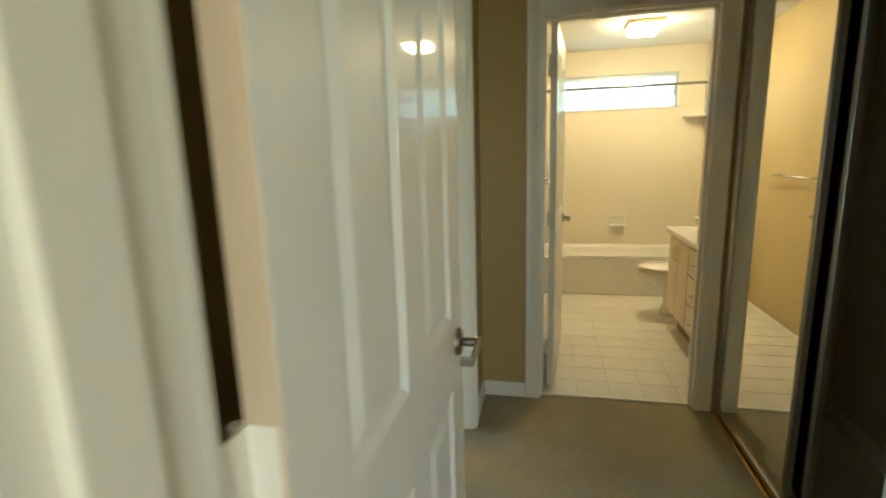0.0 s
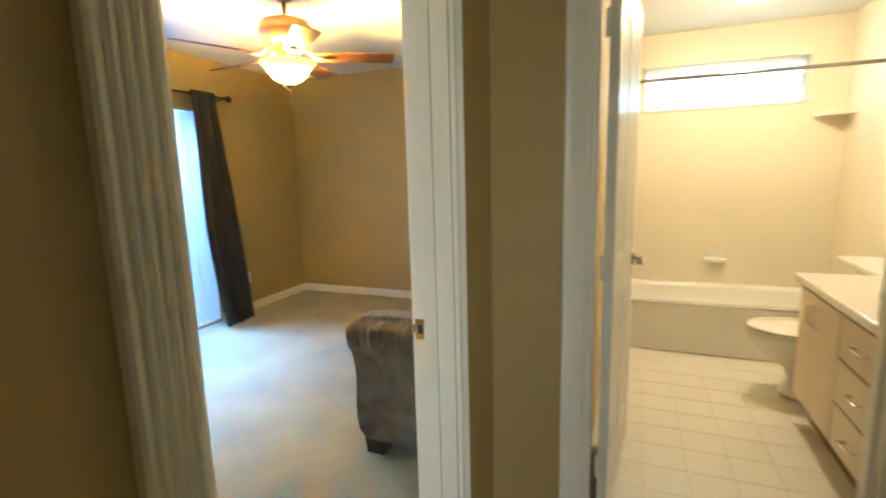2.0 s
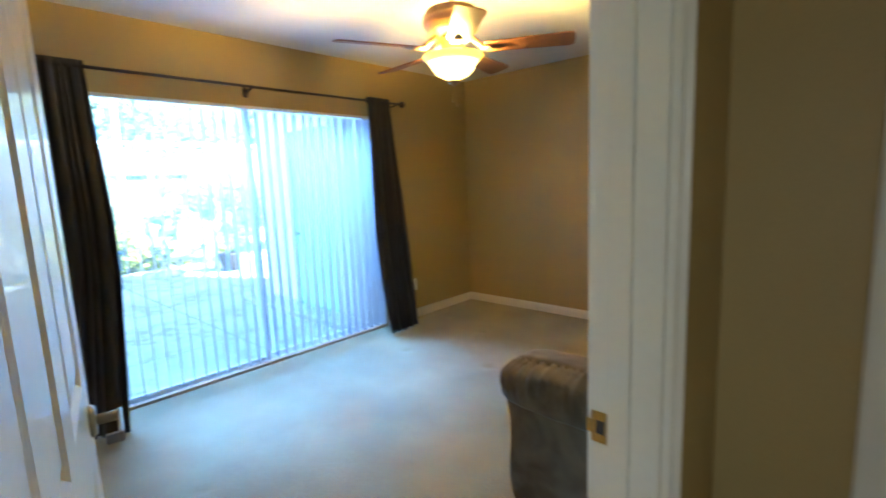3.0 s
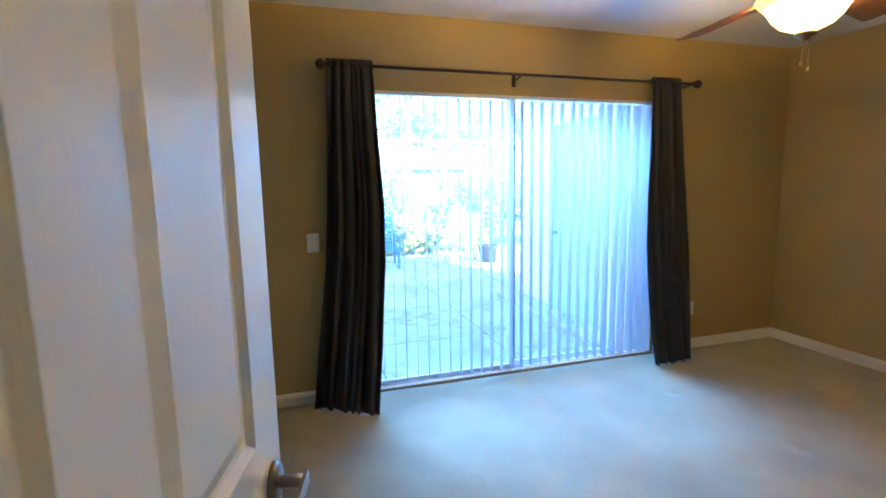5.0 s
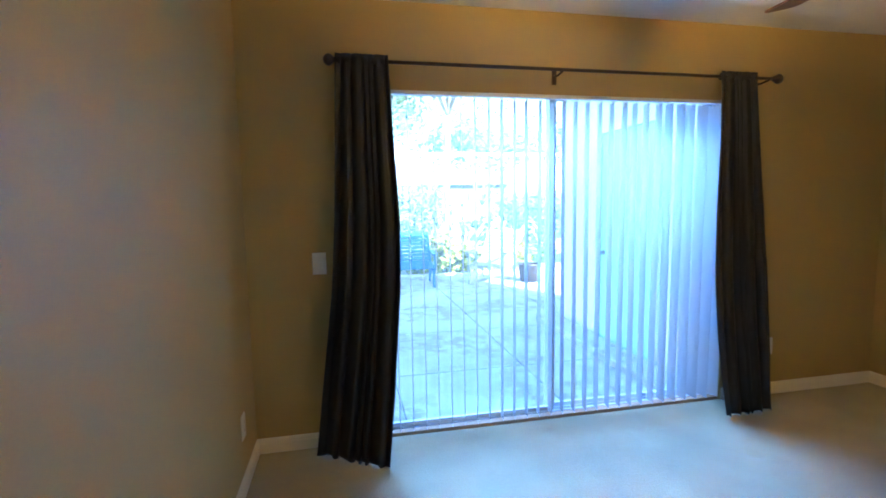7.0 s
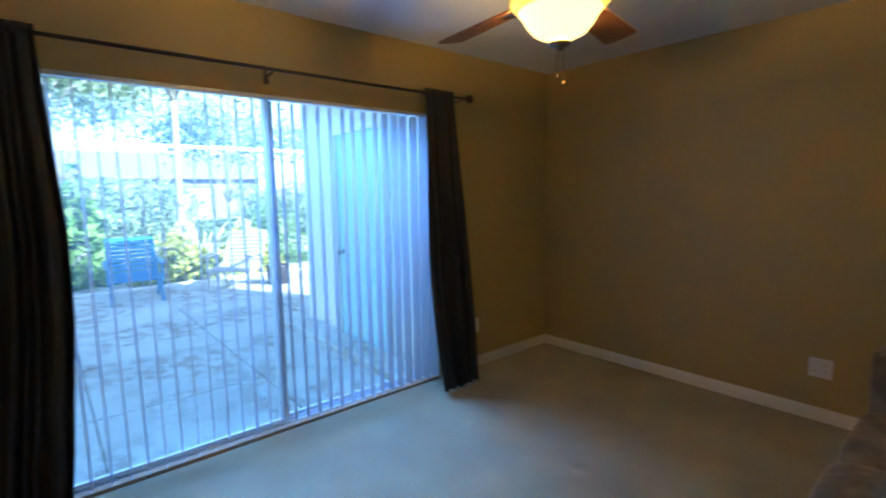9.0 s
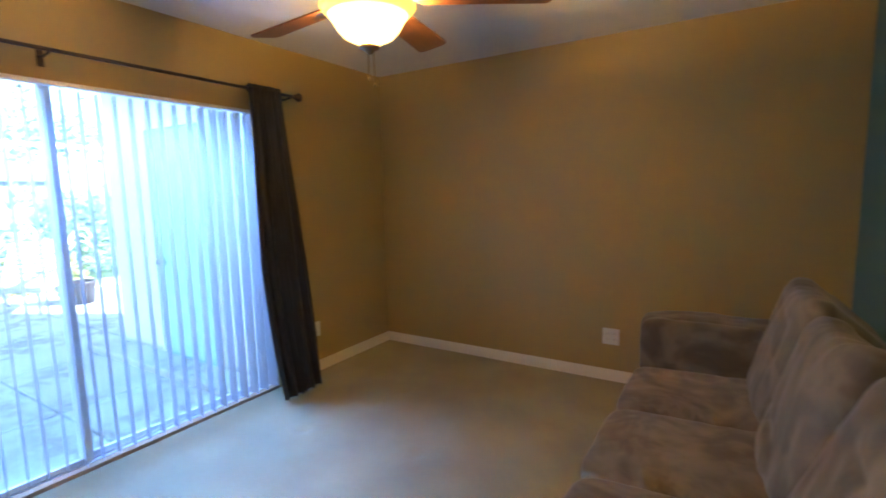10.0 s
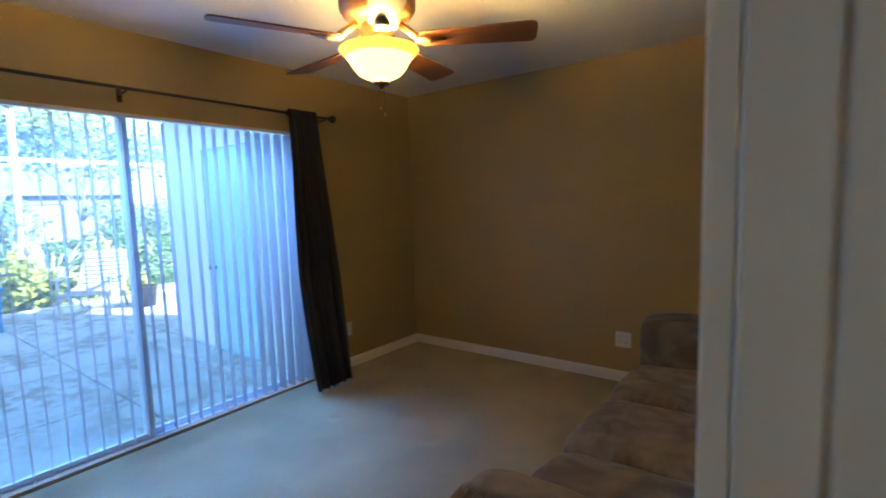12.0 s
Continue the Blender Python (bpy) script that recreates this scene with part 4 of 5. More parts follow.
def curtain(shape, folds, seed, label, kick):
    """A hanging panel with deep folds; shape: rows of height, one edge and the other."""
    c = thing("curtain", pose(RX, 0, 0), label, "curtain", "curtains of the patio door")
    nu, nv = 110, 60
    rg = random.Random(seed)
    ph = [rg.uniform(-0.5, 0.5) for _ in range(folds + 2)]
    bm = bmesh.new()
    grid = []
    zs = [r[0] for r in shape]
    for j in range(nv + 1):
        z = zs[0] + (zs[-1] - zs[0]) * j / nv
        a = float(np.interp(z, zs, [r[1] for r in shape]))
        b = float(np.interp(z, zs, [r[2] for r in shape]))
        row = []
        for i in range(nu + 1):
            u = i / nu
            low = 1 - (z - zs[0]) / (zs[-1] - zs[0])
            warp = u + 0.055 * math.sin(2 * math.pi * (1.3 * u + 0.21 * seed)) + 0.03 * math.sin(2 * math.pi * (2.7 * u + 0.37 * seed))
            f = warp * folds + 0.16 * noise.noise(Vector((u * 2.2, z * 0.8, seed))) + 0.05 * math.sin(1.7 * z + ph[int(u * folds)])
            amp = (0.011 + 0.021 * low ** 0.8) * (0.75 + 0.6 * noise.noise(Vector((u * 4, z * 0.9, seed + 3))))
            x = amp * math.sin(2 * math.pi * f) + 0.004 * math.sin(4 * math.pi * f + 1.3) + 0.015 * low + (kick[0] + (kick[1] - kick[0]) * u) * low ** 2.2 + 0.012
            y = a + (b - a) * (u + 0.011 * math.sin(4 * math.pi * f))
            zz = z + (0.012 * math.sin(2 * math.pi * f + 0.8) + 0.03 * (0.5 - u) * (1 if seed == 1 else -0.4) if j == 0 else 0)
            if j >= nv - 2:
                x = x * 0.8 + 0.0
            row.append(bm.verts.new((x, y, zz)))
        grid.append(row)
    for j in range(nv):
        for i in range(nu):
            bm.faces.new((grid[j][i], grid[j][i + 1], grid[j + 1][i + 1], grid[j + 1][i]))
    bmesh.ops.recalc_face_normals(bm, faces=bm.faces)
    cloth = part("cloth", bm, CURTAIN, c, "", True)
    sol = cloth.modifiers.new("thickness", "SOLIDIFY")
    sol.thickness = 0.003
    a, b = shape[-1][1:]
    for k in range(folds):
        y = a + (b - a) * (k + 0.35) / folds
        part("tab", moved(lathe([(0.017, -0.012), (0.021, -0.010), (0.022, 0), (0.021, 0.010), (0.017, 0.012), (0.015, 0.0), (0.017, -0.012)], 18), pose(0, y, RZ, 90)), CURTAIN, c, "", True)


curtain(((0.012, 1.935, 2.300), (0.35, 1.975, 2.340), (0.9, 2.043, 2.392), (1.25, 2.068, 2.402), (1.6, 2.085, 2.385), (2.0, 2.10, 2.368), (2.098, 2.105, 2.366)), 6, 1, "dark brown satin curtain panel gathered to the side", (0.0, 0.18))
curtain(((0.012, 4.375, 4.735), (0.35, 4.35, 4.745), (0.9, 4.33, 4.73), (1.3, 4.335, 4.70), (1.7, 4.35, 4.655), (2.0, 4.35, 4.62), (2.098, 4.352, 4.615)), 6, 2, "dark brown satin curtain panel gathered to the side", (0.11, 0.11))


# ---- switches and outlets ----
def plate(name, m, w, h, label, holes):
    p = thing(name, m, label, "outlet" if "outlet" in name else "light switch")
    part("cover", box(-w / 2, w / 2, -0.006, 0, -h / 2, h / 2, 0.003), PLATE, p)
    for x in holes:
        if "outlet" in name:
            for z in (-0.021, 0.021):
                part("socket", box(x - 0.016, x + 0.016, -0.0075, -0.006, z - 0.013, z + 0.013, 0.001), PLATE, p)
                part("slot", joined(box(x - 0.007, x - 0.005, -0.008, -0.0075, z - 0.004, z + 0.006), box(x + 0.005, x + 0.007, -0.008, -0.0075, z - 0.004, z + 0.006)), SLOT, p, "dark plug slots")
        else:
            part("rocker", box(x - 0.016, x + 0.016, -0.010, -0.006, -0.032, 0.032, 0.002), PLATE, p)


plate("light_switch", pose(-3.091, 1.98, 1.03, 0, 0, 90), 0.072, 0.118, "white rocker light switch beside the curtain", (0,))
plate("wall_outlet", pose(-3.091, 4.905, 0.338, 0, 0, 90), 0.072, 0.118, "white wall outlet beside the curtain", (0,))
plate("wall_outlet", pose(-2.775, 1.612, 0.307, 0, 0, 180), 0.072, 0.118, "white wall outlet near the room corner", (0,))
plate("wall_outlet", pose(-1.054, 5.80, 0.327, 0, 0, 0), 0.116, 0.118, "white double wall plate over the baseboard", (-0.023, 0.023))

# ---- ceiling fan ----
fan = thing("ceiling_fan", pose(FAN.x, FAN.y, CEILING + 0.016), "bronze ceiling fan with walnut blades and lit bowl", "ceiling fan")
part("canopy", lathe([(0, -0.016), (0.075, -0.016), (0.075, -0.028), (0.066, -0.051), (0.035, -0.074), (0.016, -0.078), (0, -0.078)]), FANBRONZE, fan, "", True)
part("downrod", tube([(0, 0, -0.066), (0, 0, -0.165)], 0.0125, 16), FANBRONZE, fan, "", True)
part("motor_housing", moved(lathe([(0, -0.135), (0.03, -0.137), (0.06, -0.148), (0.085, -0.160), (0.128, -0.170), (0.140, -0.182), (0.140, -0.194), (0.150, -0.200), (0.153, -0.225), (0.150, -0.250), (0.140, -0.258), (0.136, -0.272), (0.118, -0.288), (0.085, -0.300), (0, -0.302)], 48), Matrix.Translation((0, 0, -0.016))), FANBRONZE, fan, "brushed bronze motor housing", True)
part("switch_housing", lathe([(0, -0.316), (0.062, -0.316), (0.066, -0.326), (0.060, -0.365), (0.068, -0.378), (0.060, -0.412), (0, -0.414)], 36), FANBRONZE, fan, "", True)


def blade_mesh():
    """One blade along x: rounded ends, slightly wider outside."""
    out = []
    r0, r1 = 0.165, 0.625
    for k in range(9):
        a = radians(90 - 22.5 * k)
        out.append((r1 - 0.028 + 0.028 * math.cos(a) if abs(a) < 1.6 else r1, 0.068 * (abs(math.sin(a)) ** 0.45) * (1 if math.sin(a) >= 0 else -1)))
    for k in range(9):
        a = radians(270 - 22.5 * k)
        out.append((r0 + 0.03 + 0.03 * math.cos(a), 0.052 * (abs(math.sin(a)) ** 0.5) * (1 if math.sin(a) >= 0 else -1)))
    bm = extruded(out, 2, -0.003, 0.003)
    return moved(bm, pose(0, 0, 0, -12, 0, 0))


BLADEMESH = None
for k in range(5):
    ang = 30.0 + 72 * k
    arm = part("blade_arm", moved(joined(tube([(0.09, 0, -0.312), (0.135, 0, -0.345), (0.165, 0, -0.368)], 0.014, 10), moved(extruded([(0.15, -0.026), (0.20, -0.034), (0.245, -0.020), (0.275, 0.0), (0.245, 0.020), (0.20, 0.034), (0.15, 0.026)], 2, -0.379, -0.373), Matrix.Identity(4))), pose(0, 0, -0.012, 0, 0, ang)), FANBRONZE, fan, "curved bronze blade arm", True)
    if BLADEMESH is None:
        b = part("blade", blade_mesh(), BLADEWOOD, fan, "glossy walnut fan blade")
        BLADEMESH = b.data
    else:
        b = tagged(new("blade", BLADEMESH), "glossy walnut fan blade")
        b.parent = fan
    b.matrix_local = pose(0, 0, -0.382, 0, 0, ang)
RIM = -0.418
part("light_bowl", moved(lathe([(0.143, -0.034), (0.140, -0.036), (0.126, -0.056), (0.112, -0.080), (0.088, -0.106), (0.055, -0.122), (0.018, -0.128), (0.018, -0.122), (0.053, -0.116), (0.084, -0.101), (0.107, -0.077), (0.121, -0.054), (0.136, -0.032), (0.143, -0.034)], 48), Matrix.Translation((0, 0, RIM + 0.006)) @ Matrix.Diagonal((0.94, 0.94, 0.94, 1))), BOWL, fan, "glowing amber alabaster glass bowl", True)
part("bowl_rim", moved(lathe([(0.136, -0.0305), (0.156, -0.014), (0.168, 0), (0.171, -0.004), (0.160, -0.018), (0.141, -0.0355), (0.136, -0.0305)], 48), Matrix.Translation((0, 0, RIM + 0.006)) @ Matrix.Diagonal((0.94, 0.94, 0.94, 1))), BOWLRIM, fan, "flared amber glass rim", True)
part("bowl_finial", lathe([(0, RIM - 0.120), (0.034, RIM - 0.122), (0.034, RIM - 0.130), (0.020, RIM - 0.136), (0.012, RIM - 0.142), (0.008, RIM - 0.147), (0, RIM - 0.149)], 20), FANBRONZE, fan, "", True)
part("bowl_stem", tube([(0, 0, -0.37), (0, 0, RIM - 0.125)], 0.006, 8), FANBRONZE, fan)
for dx, dz in ((0.010, 0.085), (-0.012, 0.060)):
    ch = part("pull_chain", tube([(dx, 0.008, RIM - 0.14), (dx * 1.2, 0.008, RIM - 0.155 - dz)], 0.0016, 6), BRASS, fan, "thin brass pull chain")
    part("chain_fob", moved(lathe([(0, 0), (0.0035, -0.004), (0.004, -0.012), (0, -0.018)], 10), Matrix.Translation((dx * 1.2, 0.008, RIM - 0.155 - dz))), BRASS, ch, "", True)

# ---- sofa ----
SY, SN = 3.08, 5.20
sofa = thing("sofa", pose(-0.24, (SY + SN) / 2, 0), "taupe microfibre three-seat sofa with rolled arms", "sofa")
L = (SN - SY) / 2
AW = 0.22
part("base", box(-0.43, 0.44, -L + 0.03, L - 0.03, 0.07, 0.31, 0.02, 3), MICRO, sofa)
part("backrest", extruded([(0.22, 0.28), (0.30, 0.70), (0.34, 0.735), (0.42, 0.735), (0.455, 0.70), (0.455, 0.07), (0.22, 0.07)], 1, -L + 0.05, L - 0.05), MICRO, sofa)


def scroll():
    """Side outline of an arm: a rolled front top, a waist and a full foot."""
    pts = [(0.43, 0.075), (0.44, 0.62)]
    front = [(-0.30, 0.645), (-0.40, 0.65), (-0.455, 0.640), (-0.478, 0.615), (-0.480, 0.575), (-0.474, 0.53), (-0.462, 0.48), (-0.454, 0.43), (-0.452, 0.36), (-0.458, 0.27), (-0.460, 0.19), (-0.448, 0.12), (-0.410, 0.075)]
    return pts + front


for s in (-1, 1):
    y = s * (L - AW / 2)
    body = extruded(scroll(), 1, y - AW / 2 + 0.01, y + AW / 2 - 0.01)
    bmesh.ops.bevel(body, geom=[e for e in body.edges if len(e.link_faces) == 2 and abs(e.verts[0].co.y - e.verts[1].co.y) < 1e-5], offset=0.014, segments=2, affect="EDGES")
    part("arm", body, MICRO, sofa)

    def pleat(p):
        return (0.0085 if s < 0 else 0.0) * math.sin(p.x * 175 + 1.6 * math.sin(p.x * 31) + 22 * p.y) * max(0.0, min(1.0, (p.z + 0.03) * 25)) * max(0.0, min(1.0, (0.30 - p.x) * 4))
    pad = pillow(0.94, AW + 0.03, 0.160, 0.22, 80, 0.004, s * 3.0, pleat)
    inner = pillow(0.92, 0.13, 0.37, 0.11, 60, 0.004, 11 + s, lambda p: 0.009 * math.sin(p.x * 95 + p.z * 14) * max(0.0, min(1.0, (p.x - 0.02) * 6)))
    part("arm_pad", joined(moved(pad, pose(-0.03, y + s * 0.022, 0.613 + 0.027 * s)), moved(inner, pose(-0.03, y - s * (AW / 2 - 0.062), 0.510 + 0.015 * s))), MICRO, sofa, "", True)
CW = (2 * L - 2 * AW) / 3
for k in range(3):
    y = -L + AW + CW * (k + 0.5)

    def ruck(p, kk=k):
        return 0.017 * math.sin(p.x * 120 + 3 * math.sin(p.x * 19 + kk) + p.y * 12) * max(0.0, min(1.0, (-p.y - CW * 0.26) * 9)) * max(0.0, 1 - abs(p.x + 0.10) * 4.5) * (1 if p.z > 0 else 0)
    seat = pillow(0.72, CW + 0.004, 0.20, 0.12, 44, 0.004, k * 7.0, ruck)
    part("seat_cushion", moved(seat, pose(-0.145, y, 0.375, 0, -1.5, 0)), MICRO, sofa, "", True)
    
    def folds_in(p, kk=k):
        ridge = 1 - 8 * abs(noise.noise(Vector((p.x * 2.5 + kk * 3.1, p.y * 3.2 + 0.6 * kk, p.z * 4.0 + kk))))
        return -0.012 * max(0.0, ridge) * max(0.0, min(1.0, 0.6 + noise.noise(Vector((p.y * 4, p.z * 4, kk + 9.0))) * 2))
    back = pillow(0.37, CW + 0.03, 0.57, 0.135, 60, 0.0055, 20 + k * 5.0, folds_in)
    for v in back.verts:
        v.co.x += 0.020 * (1 - (abs(v.co.y) / (CW / 2)) ** 2) * (-1 if v.co.x < 0 else 0.2)
        v.co.z -= 0.50 * max(0.0, v.co.x + 0.11) * max(0.0, min(1.0, v.co.z * 6))
        v.co.z += -0.030 * math.cos(v.co.y / CW * math.pi) * max(0, v.co.z) * 3 + 0.02 * noise.noise(Vector((v.co.y * 4, k, 0)))
    part("back_cushion", moved(back, pose((0.285, 0.272, 0.248)[k], y, (0.650, 0.660, 0.683)[k], (3, -4, 2)[k], (21, 18, 15)[k], (-4, 4, 3)[k])), MICRO, sofa, "", True)
for x in (-0.37, 0.38):
    for s in (-1, 1):
        part("foot", moved(extruded([(-0.045, 0), (0.045, 0), (0.055, 0.075), (-0.055, 0.075)], 1, -0.04, 0.04), pose(x, s * (L - 0.07), 0)), DARKFOOT, sofa, "dark block foot")

# ---- outdoors ----
setting("ground", box(-160, 60, -120, 120, -0.6, -0.22), LAWN, "shaded lawn reaching to the horizon", "ground")
setting("patio_bed", box(-10.45, -3.30, -2.4, 7.2, -0.30, -0.135), SOIL, "sandy bed under the patio slabs", "ground")
store_y = 4.64
store = thing("storage_shed", pose(-4.45, store_y, -0.10), "white stucco storage shed beside the patio", "shed")
part("wall", joined(box(-1.28, -0.42, 0.06, 1.35, 0, 2.60), box(0.52, 1.15, 0.06, 1.35, 0, 2.60), box(-0.42, 0.52, 0, 1.35, 2.12, 2.60), box(-0.42, 0.52, 0.12, 1.35, 0, 2.12)), STUCCO, store)
d = part("door", box(-0.38, 0.48, 0.02, 0.06, 0.03, 2.08, 0.004), BLUEDOOR, store, "pale blue flush door")
part("knob", moved(lathe([(0, 0), (0.026, 0), (0.026, 0.004), (0.010, 0.010), (0.010, 0.03), (0.026, 0.04), (0.028, 0.055), (0.016, 0.066), (0, 0.068)], 20), pose(-0.32, 0.02, 0.91, 90)), NICKEL, d, "round metal knob", True)
part("door_frame", joined(box(-0.42, -0.38, -0.012, 0.1, 0, 2.12, 0.003), box(0.48, 0.52, -0.012, 0.1, 0, 2.12, 0.003), box(-0.38, 0.48, -0.012, 0.1, 2.08, 2.12, 0.003)), TRIM, store)
part("roof", box(-1.40, 1.15, -0.12, 1.45, 2.60, 2.70), ROOFTILE, store)
kerb = thing("concrete_kerb", pose(-4.45, 4.48, -0.10), "low concrete kerb along the shed", "kerb")
part("kerb_stone", box(-1.3, 1.13, -0.13, 0.155, -0.03, 0.06, 0.015), CONCRETE, kerb)


def lounge(m, label, mat, long):
    """A slatted garden chair: rails, four legs, slatted seat and sloping back."""
    c = thing("garden_chair", m, label, "garden chair", "patio seats")
    w = 0.30
    for y in (-w, w):
        part("side_rail", extruded([(0, 0.36), (long, 0.30), (long, 0.24), (0, 0.29)], 1, y - 0.02, y + 0.02), mat, c)
        part("back_rail", tube([(0.02, y, 0.32), (-0.42, y, 0.86)], 0.022, 8), mat, c)
        part("leg", tube([(long - 0.06, y, 0.28), (long - 0.02, y, 0)], 0.024, 8), mat, c)
        part("leg", tube([(0.05, y, 0.32), (-0.12, y, 0)], 0.024, 8), mat, c)
        if long < 0.8:
            part("arm_rest", box(-0.16, long - 0.02, y - 0.045 + 0.03 * (1 if y > 0 else -1), y + 0.045 + 0.03 * (1 if y > 0 else -1), 0.54, 0.565, 0.008), mat, c)
            part("arm_post", tube([(long - 0.08, y * 1.08, 0.28), (long - 0.08, y * 1.08, 0.54)], 0.018, 8), mat, c)
    n = int(long / 0.085)
    for k in range(n):
        x = 0.04 + (long - 0.06) * k / (n - 1)
        part("seat_slat", box(x - 0.033, x + 0.033, -w - 0.02, w + 0.02, 0.352 - 0.05 * x, 0.370 - 0.05 * x, 0.004), mat, c)
    for k in range(9):
        f = (k + 0.6) / 9
        part("back_slat", moved(box(-0.010, 0.010, -w - 0.01, w + 0.01, -0.029, 0.029, 0.004), pose(0.02 - 0.44 * f, 0, 0.33 + 0.54 * f, 0, -39, 0)), mat, c)


lounge(pose(-8.76, 3.31, -0.10, 0, 0, -4), "blue slatted plastic garden chair in the shade", BLUEPLASTIC, 0.58)
lounge(pose(-8.75, 4.87, -0.10, 0, 0, -35), "pale weathered slatted garden chair in the sun", WEATHERED, 0.72)
# Pot shape put in for an unidentified dark spot by the chair.
pot = thing("dark_pot_shape", pose(-8.3, 5.30, -0.10), "dark round pot shape beside the lounger", "planter")
part("pot", lathe([(0, 0), (0.15, 0), (0.19, 0.30), (0.20, 0.32), (0.17, 0.32), (0.15, 0.27), (0, 0.27)], 24), DARKFOOT, pot, "", True)

screen = thing("patio_screen_frame", pose(-9.45, 3.5, -0.12), "white aluminium frame of a patio screen enclosure", "screen frame")
for y in (-5.2, -2.6, 5.2):
    part("post", box(-0.025, 0.025, y - 0.025, y + 0.025, 0, 2.40), ALU, screen)
part("rail", box(-0.02, 0.02, -5.2, 5.2, 2.32, 2.37), ALU, screen)
part("rail", box(-0.02, 0.02, -5.2, 5.2, 0, 0.05), ALU, screen)
setting("road", box(-17.5, -13.2, -90, 90, -0.22, -0.19), ROAD, "sunlit pale road beyond the garden", "road")


def bush(name, x, y, z, rx, ry, rz, n, size, mat, seed, label):
    b = thing(name, pose(x, y, z), label, "bush")

    def where(r):
        while True:
            p = Vector((r.uniform(-1, 1), r.uniform(-1, 1), r.uniform(0, 1)))
            q = p.length
            if 0.35 < q < 0.85 + 0.3 * noise.noise(p * 2.5 + Vector((seed, 0, 0))):
                return Vector((p.x * rx, p.y * ry, p.z * rz + 0.06))
    part("foliage", leaves(n, where, size, seed), mat, b)
    rr = random.Random(seed)
    part("stems", joined(*[tube([(0, 0, -0.05), (rr.uniform(-0.3, 0.3) * rx, rr.uniform(-0.3, 0.3) * ry, rz * 0.4), (rr.uniform(-0.6, 0.6) * rx, rr.uniform(-0.6, 0.6) * ry, rz * 0.8)], 0.012, 6) for _ in range(7)]), PALEBARK, b)


bush("croton_bush", -9.9, 4.0, -0.2, 0.5, 0.85, 0.95, 1200, 0.075, LEAF_B, 3, "yellow-green leafy croton bush in the sun")
bush("croton_bush", -10.1, 5.4, -0.2, 0.5, 0.8, 0.95, 900, 0.075, LEAF_B, 5, "yellow-green leafy croton bush in the sun")
bush("green_shrub", -10.6, 2.2, -0.2, 0.7, 1.1, 1.0, 1700, 0.06, LEAF_C, 7, "dense green garden shrub")
bush("broadleaf_shrub", -10.35, 2.75, -0.2, 0.5, 0.62, 2.15, 480, 0.15, LEAF_D, 8, "tall broad-leaved green shrub in the sun")
bush("green_shrub", -11.4, 0.4, -0.2, 0.9, 1.3, 2.3, 3000, 0.065, LEAF_C, 9, "tall green garden shrub")
bush("green_shrub", -12.4, 6.6, -0.2, 0.9, 1.2, 1.5, 2600, 0.06, LEAF_C, 11, "dense green garden shrub")
bush("green_shrub", -19.5, 4.2, -0.2, 1.4, 3.4, 2.7, 7000, 0.09, LEAF_A, 13, "dark hedge across the road")
bush("green_shrub", -20.5, 10.5, -0.2, 1.4, 3.4, 2.4, 5500, 0.09, LEAF_A, 15, "dark hedge across the road")
bush("green_shrub", -19.8, -2.8, -0.2, 1.4, 3.2, 2.9, 6500, 0.09, LEAF_A, 17, "dark hedge across the road")


def arching_grass(x, y, reach, label):
    """A clump of long pale blades that rise and bend over."""
    g = thing("ornamental_grass", pose(x, y, -0.22), label, "grass clump")
    rr = random.Random(41)
    for k in range(16):
        a, r, up = rr.uniform(0, 2 * math.pi), reach * rr.uniform(0.6, 1.1), rr.uniform(0.8, 1.25)
        path = [(math.cos(a) * r * f, math.sin(a) * r * f, up * math.sin(f * 2.3)) for f in (0.02, 0.2, 0.4, 0.6, 0.8, 1.0)]
        blade = tube(path, 0.01, 6, [0.010, 0.016, 0.018, 0.016, 0.011, 0.003])
        part("blade", blade, PALEBLADE, g, "", True)


arching_grass(-10.75, 4.75, 0.85, "pale arching ornamental grass beside the crotons")
arching_grass(-10.6, 5.75, 0.7, "pale arching ornamental grass beside the crotons")


def tree(x, y, h, spread, n, size, seed, label, bark=PALEBARK, lean=0.1, low=0.42):
    """A tapered trunk that forks into limbs, under clumps of leaves with gaps."""
    t = thing("tree", pose(x, y, -0.25), label, "tree")
    rr = random.Random(seed)
    fork = h * low
    trunk = [tube([(0, 0, 0), (lean * 0.3, lean * 0.4, fork * 0.5), (lean, lean * 0.6, fork)], 0.1, 10, [h * 0.011, h * 0.009, h * 0.0075])]
    tips = []
    for k in range(7):
        a, e = 2 * math.pi * k / 7 + rr.uniform(-0.4, 0.4), rr.uniform(0.35, 1.2)
        top = Vector((lean + math.cos(a) * spread * 0.7 * math.cos(e), lean * 0.6 + math.sin(a) * spread * 0.7 * math.cos(e), fork + (h - fork) * (0.35 + 0.6 * math.sin(e))))
        mid = Vector((lean, lean * 0.6, fork)).lerp(top, 0.5) + Vector((0, 0, 0.08 * h))
        trunk.append(tube([(lean, lean * 0.6, fork * 0.97), mid, top], 0.05, 8, [h * 0.006, h * 0.004, h * 0.0015]))
        tips += [top, mid.lerp(top, 0.5)]
    part("trunk", joined(*trunk), bark, t, "", True)
    clumps = [p + Vector((rr.gauss(0, 0.16), rr.gauss(0, 0.16), rr.gauss(0, 0.10))) * spread for p in tips for _ in range(3)]

    def where(r):
        c = r.choice(clumps)
        return c + Vector((r.gauss(0, 0.15), r.gauss(0, 0.15), r.gauss(0, 0.10))) * spread
    part("crown", leaves(n, where, size, seed), LEAF_A, t)


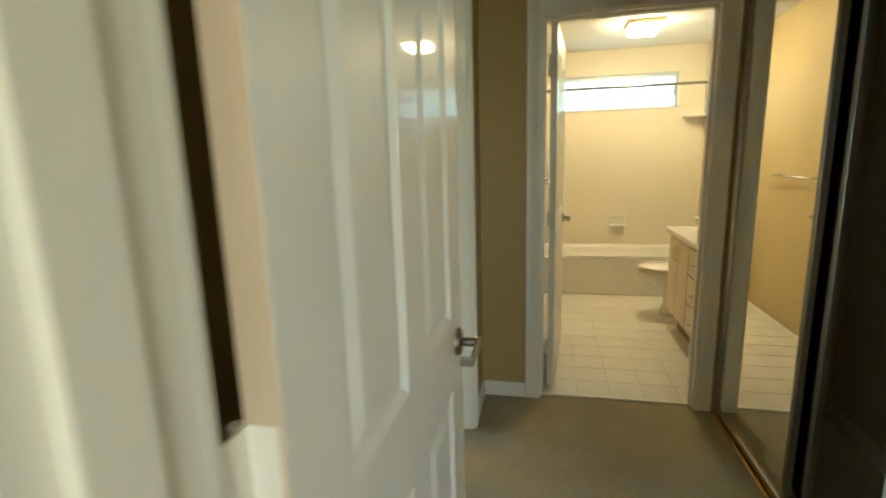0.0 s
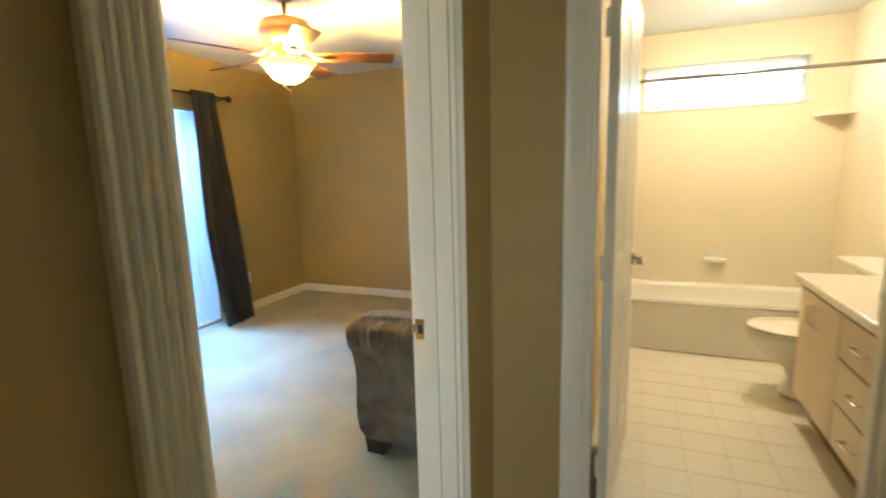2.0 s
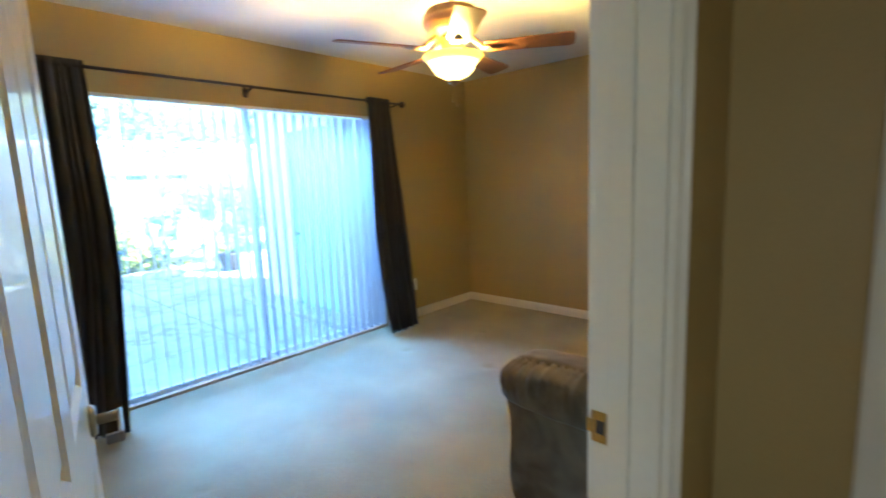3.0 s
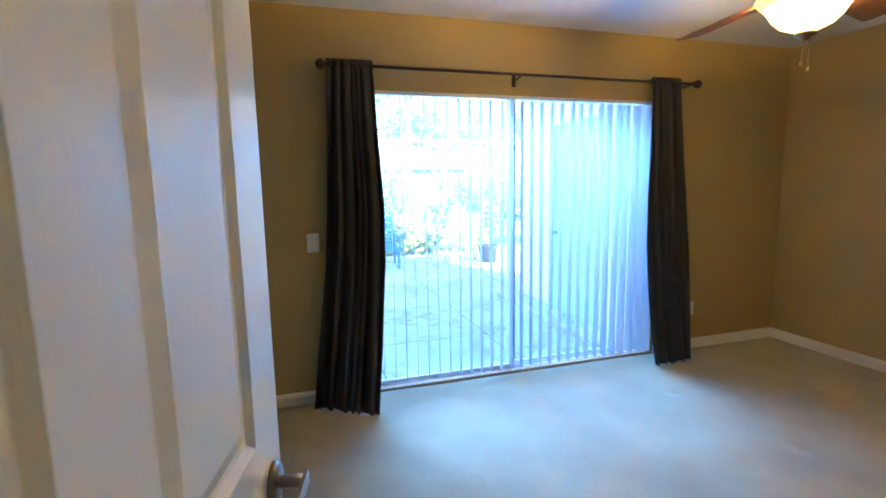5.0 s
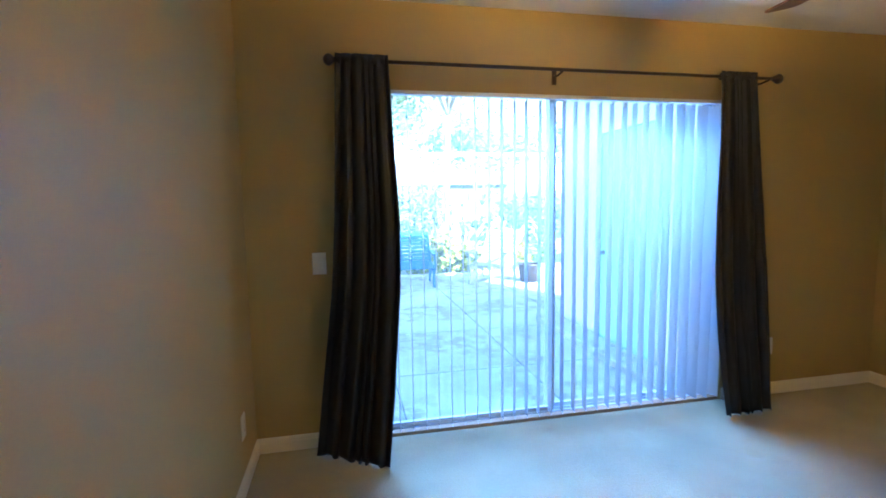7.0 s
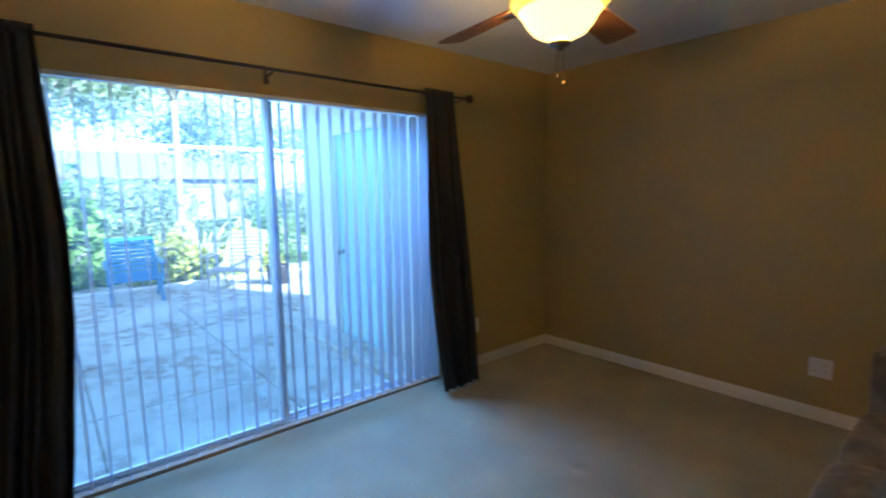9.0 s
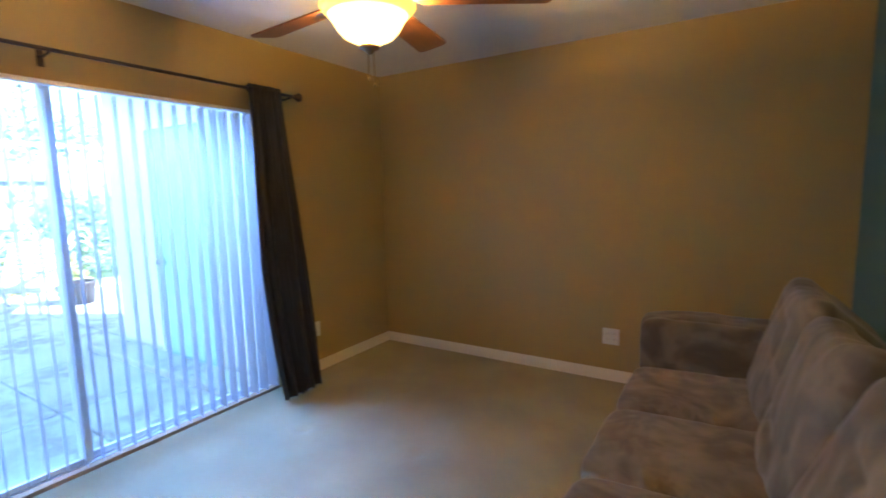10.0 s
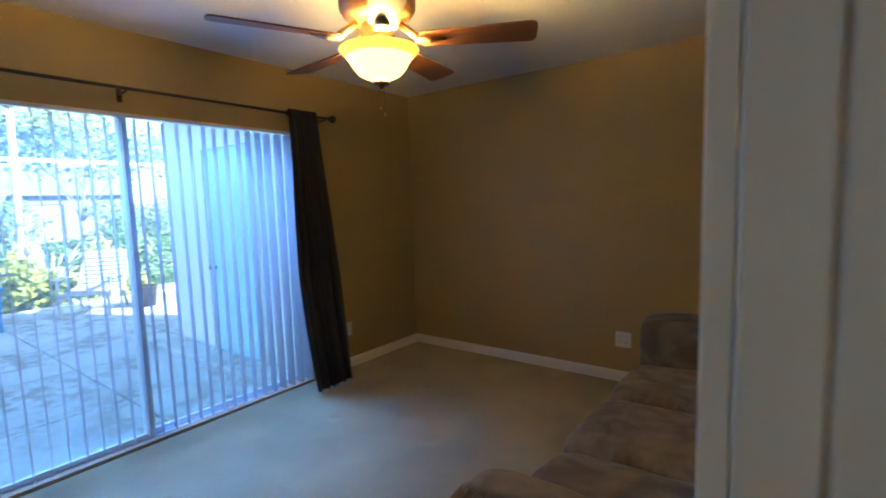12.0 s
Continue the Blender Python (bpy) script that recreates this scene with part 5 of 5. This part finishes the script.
tree(-11.3, 4.45, 7.2, 3.6, 2600, 0.085, 21, "pale-barked garden tree with a loose crown", lean=0.12, low=0.50)
tree(-12.9, 2.0, 5.6, 3.0, 3400, 0.085, 23, "leafy garden tree beside the road")
tree(-21.5, 8.3, 5.2, 3.6, 3600, 0.12, 25, "broad tree across the road", low=0.26)
tree(-23.0, 3.0, 7.6, 4.6, 4200, 0.12, 27, "broad tree across the road", low=0.26)
tree(-21.5, 13.5, 5.6, 3.8, 3600, 0.12, 29, "broad tree across the road", low=0.3)
tree(-23.5, -4.0, 7.2, 4.6, 4200, 0.12, 31, "broad tree across the road", low=0.28)


def far_house(x, y, w, label):
    h = thing("house", pose(x, y, -0.2), label, "house")
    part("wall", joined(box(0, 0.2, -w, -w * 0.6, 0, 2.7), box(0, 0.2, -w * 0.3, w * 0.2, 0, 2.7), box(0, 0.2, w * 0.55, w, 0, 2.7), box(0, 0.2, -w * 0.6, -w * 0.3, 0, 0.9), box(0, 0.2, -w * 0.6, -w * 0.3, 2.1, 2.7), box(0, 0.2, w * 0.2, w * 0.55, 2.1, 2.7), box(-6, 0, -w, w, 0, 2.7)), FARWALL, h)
    part("roof", extruded([(0.7, 2.6), (0.7, 2.75), (-3, 4.4), (-6.7, 2.75), (-6.7, 2.6)], 1, -w - 0.5, w + 0.5), ROOFTILE, h)
    wd = part("window", box(0.02, 0.08, -w * 0.6, -w * 0.3, 0.9, 2.1), ALU, h)
    part("pane", box(0.081, 0.09, -w * 0.59, -w * 0.31, 0.95, 2.05), SLOT, wd, "dark window pane")
    part("garage_door", box(0.02, 0.08, w * 0.2, w * 0.55, 0, 2.1), WEATHERED, h)


far_house(-34, 7.5, 6.5, "low house with darkened walls and a grey roof across the road")
far_house(-35, -9.0, 6.0, "low house with darkened walls and a grey roof across the road")
mail = thing("mailbox", pose(-12.6, 1.55, -0.22), "small red mailbox on a post by the road", "mailbox")
part("post", box(-0.04, 0.04, -0.04, 0.04, 0, 0.85), PALEBARK, mail)
part("box", box(-0.20, 0.20, -0.09, 0.09, 0.85, 1.05, 0.03, 3), RED, mail)

# ---- laid pieces: bathroom tiles and patio slabs ----
floor_bath = bpy.data.objects["floor_bathroom"]
TS = 0.186
TILEMESH = piece_mesh("tile", box(-TS / 2 + 0.0022, TS / 2 - 0.0022, -TS / 2 + 0.0022, TS / 2 - 0.0022, -0.006, 0.0, 0.0015, 1), TILE)
for i in range(9):
    for j in range(11):
        x, y = 0.415 + TS * (i + 0.5) - TS / 2 + 0.093, 2.893 + TS * (j + 0.5)
        if x + TS / 2 > 1.975:
            continue
        s = new("tile", TILEMESH)
        s.parent = floor_bath
        s.location = (x, y, 0)
bed = bpy.data.objects["patio_bed"]
SLABMESH = piece_mesh("slab", box(-0.606, 0.606, -0.566, 0.566, -0.04, 0.0, 0.008, 1), CONCRETE)
EDGEMESH = piece_mesh("slab", box(-0.472, 0.472, -0.566, 0.566, -0.04, 0.0, 0.008, 1), CONCRETE)
for i in range(6):
    for j in range(8):
        s = new("slab", SLABMESH if i else EDGEMESH)
        s.parent = bed
        s.location = (-4.30 - 1.22 * (i - 0.5) if i else -3.824, 3.62 + 1.14 * (j - 4.5), -0.10)
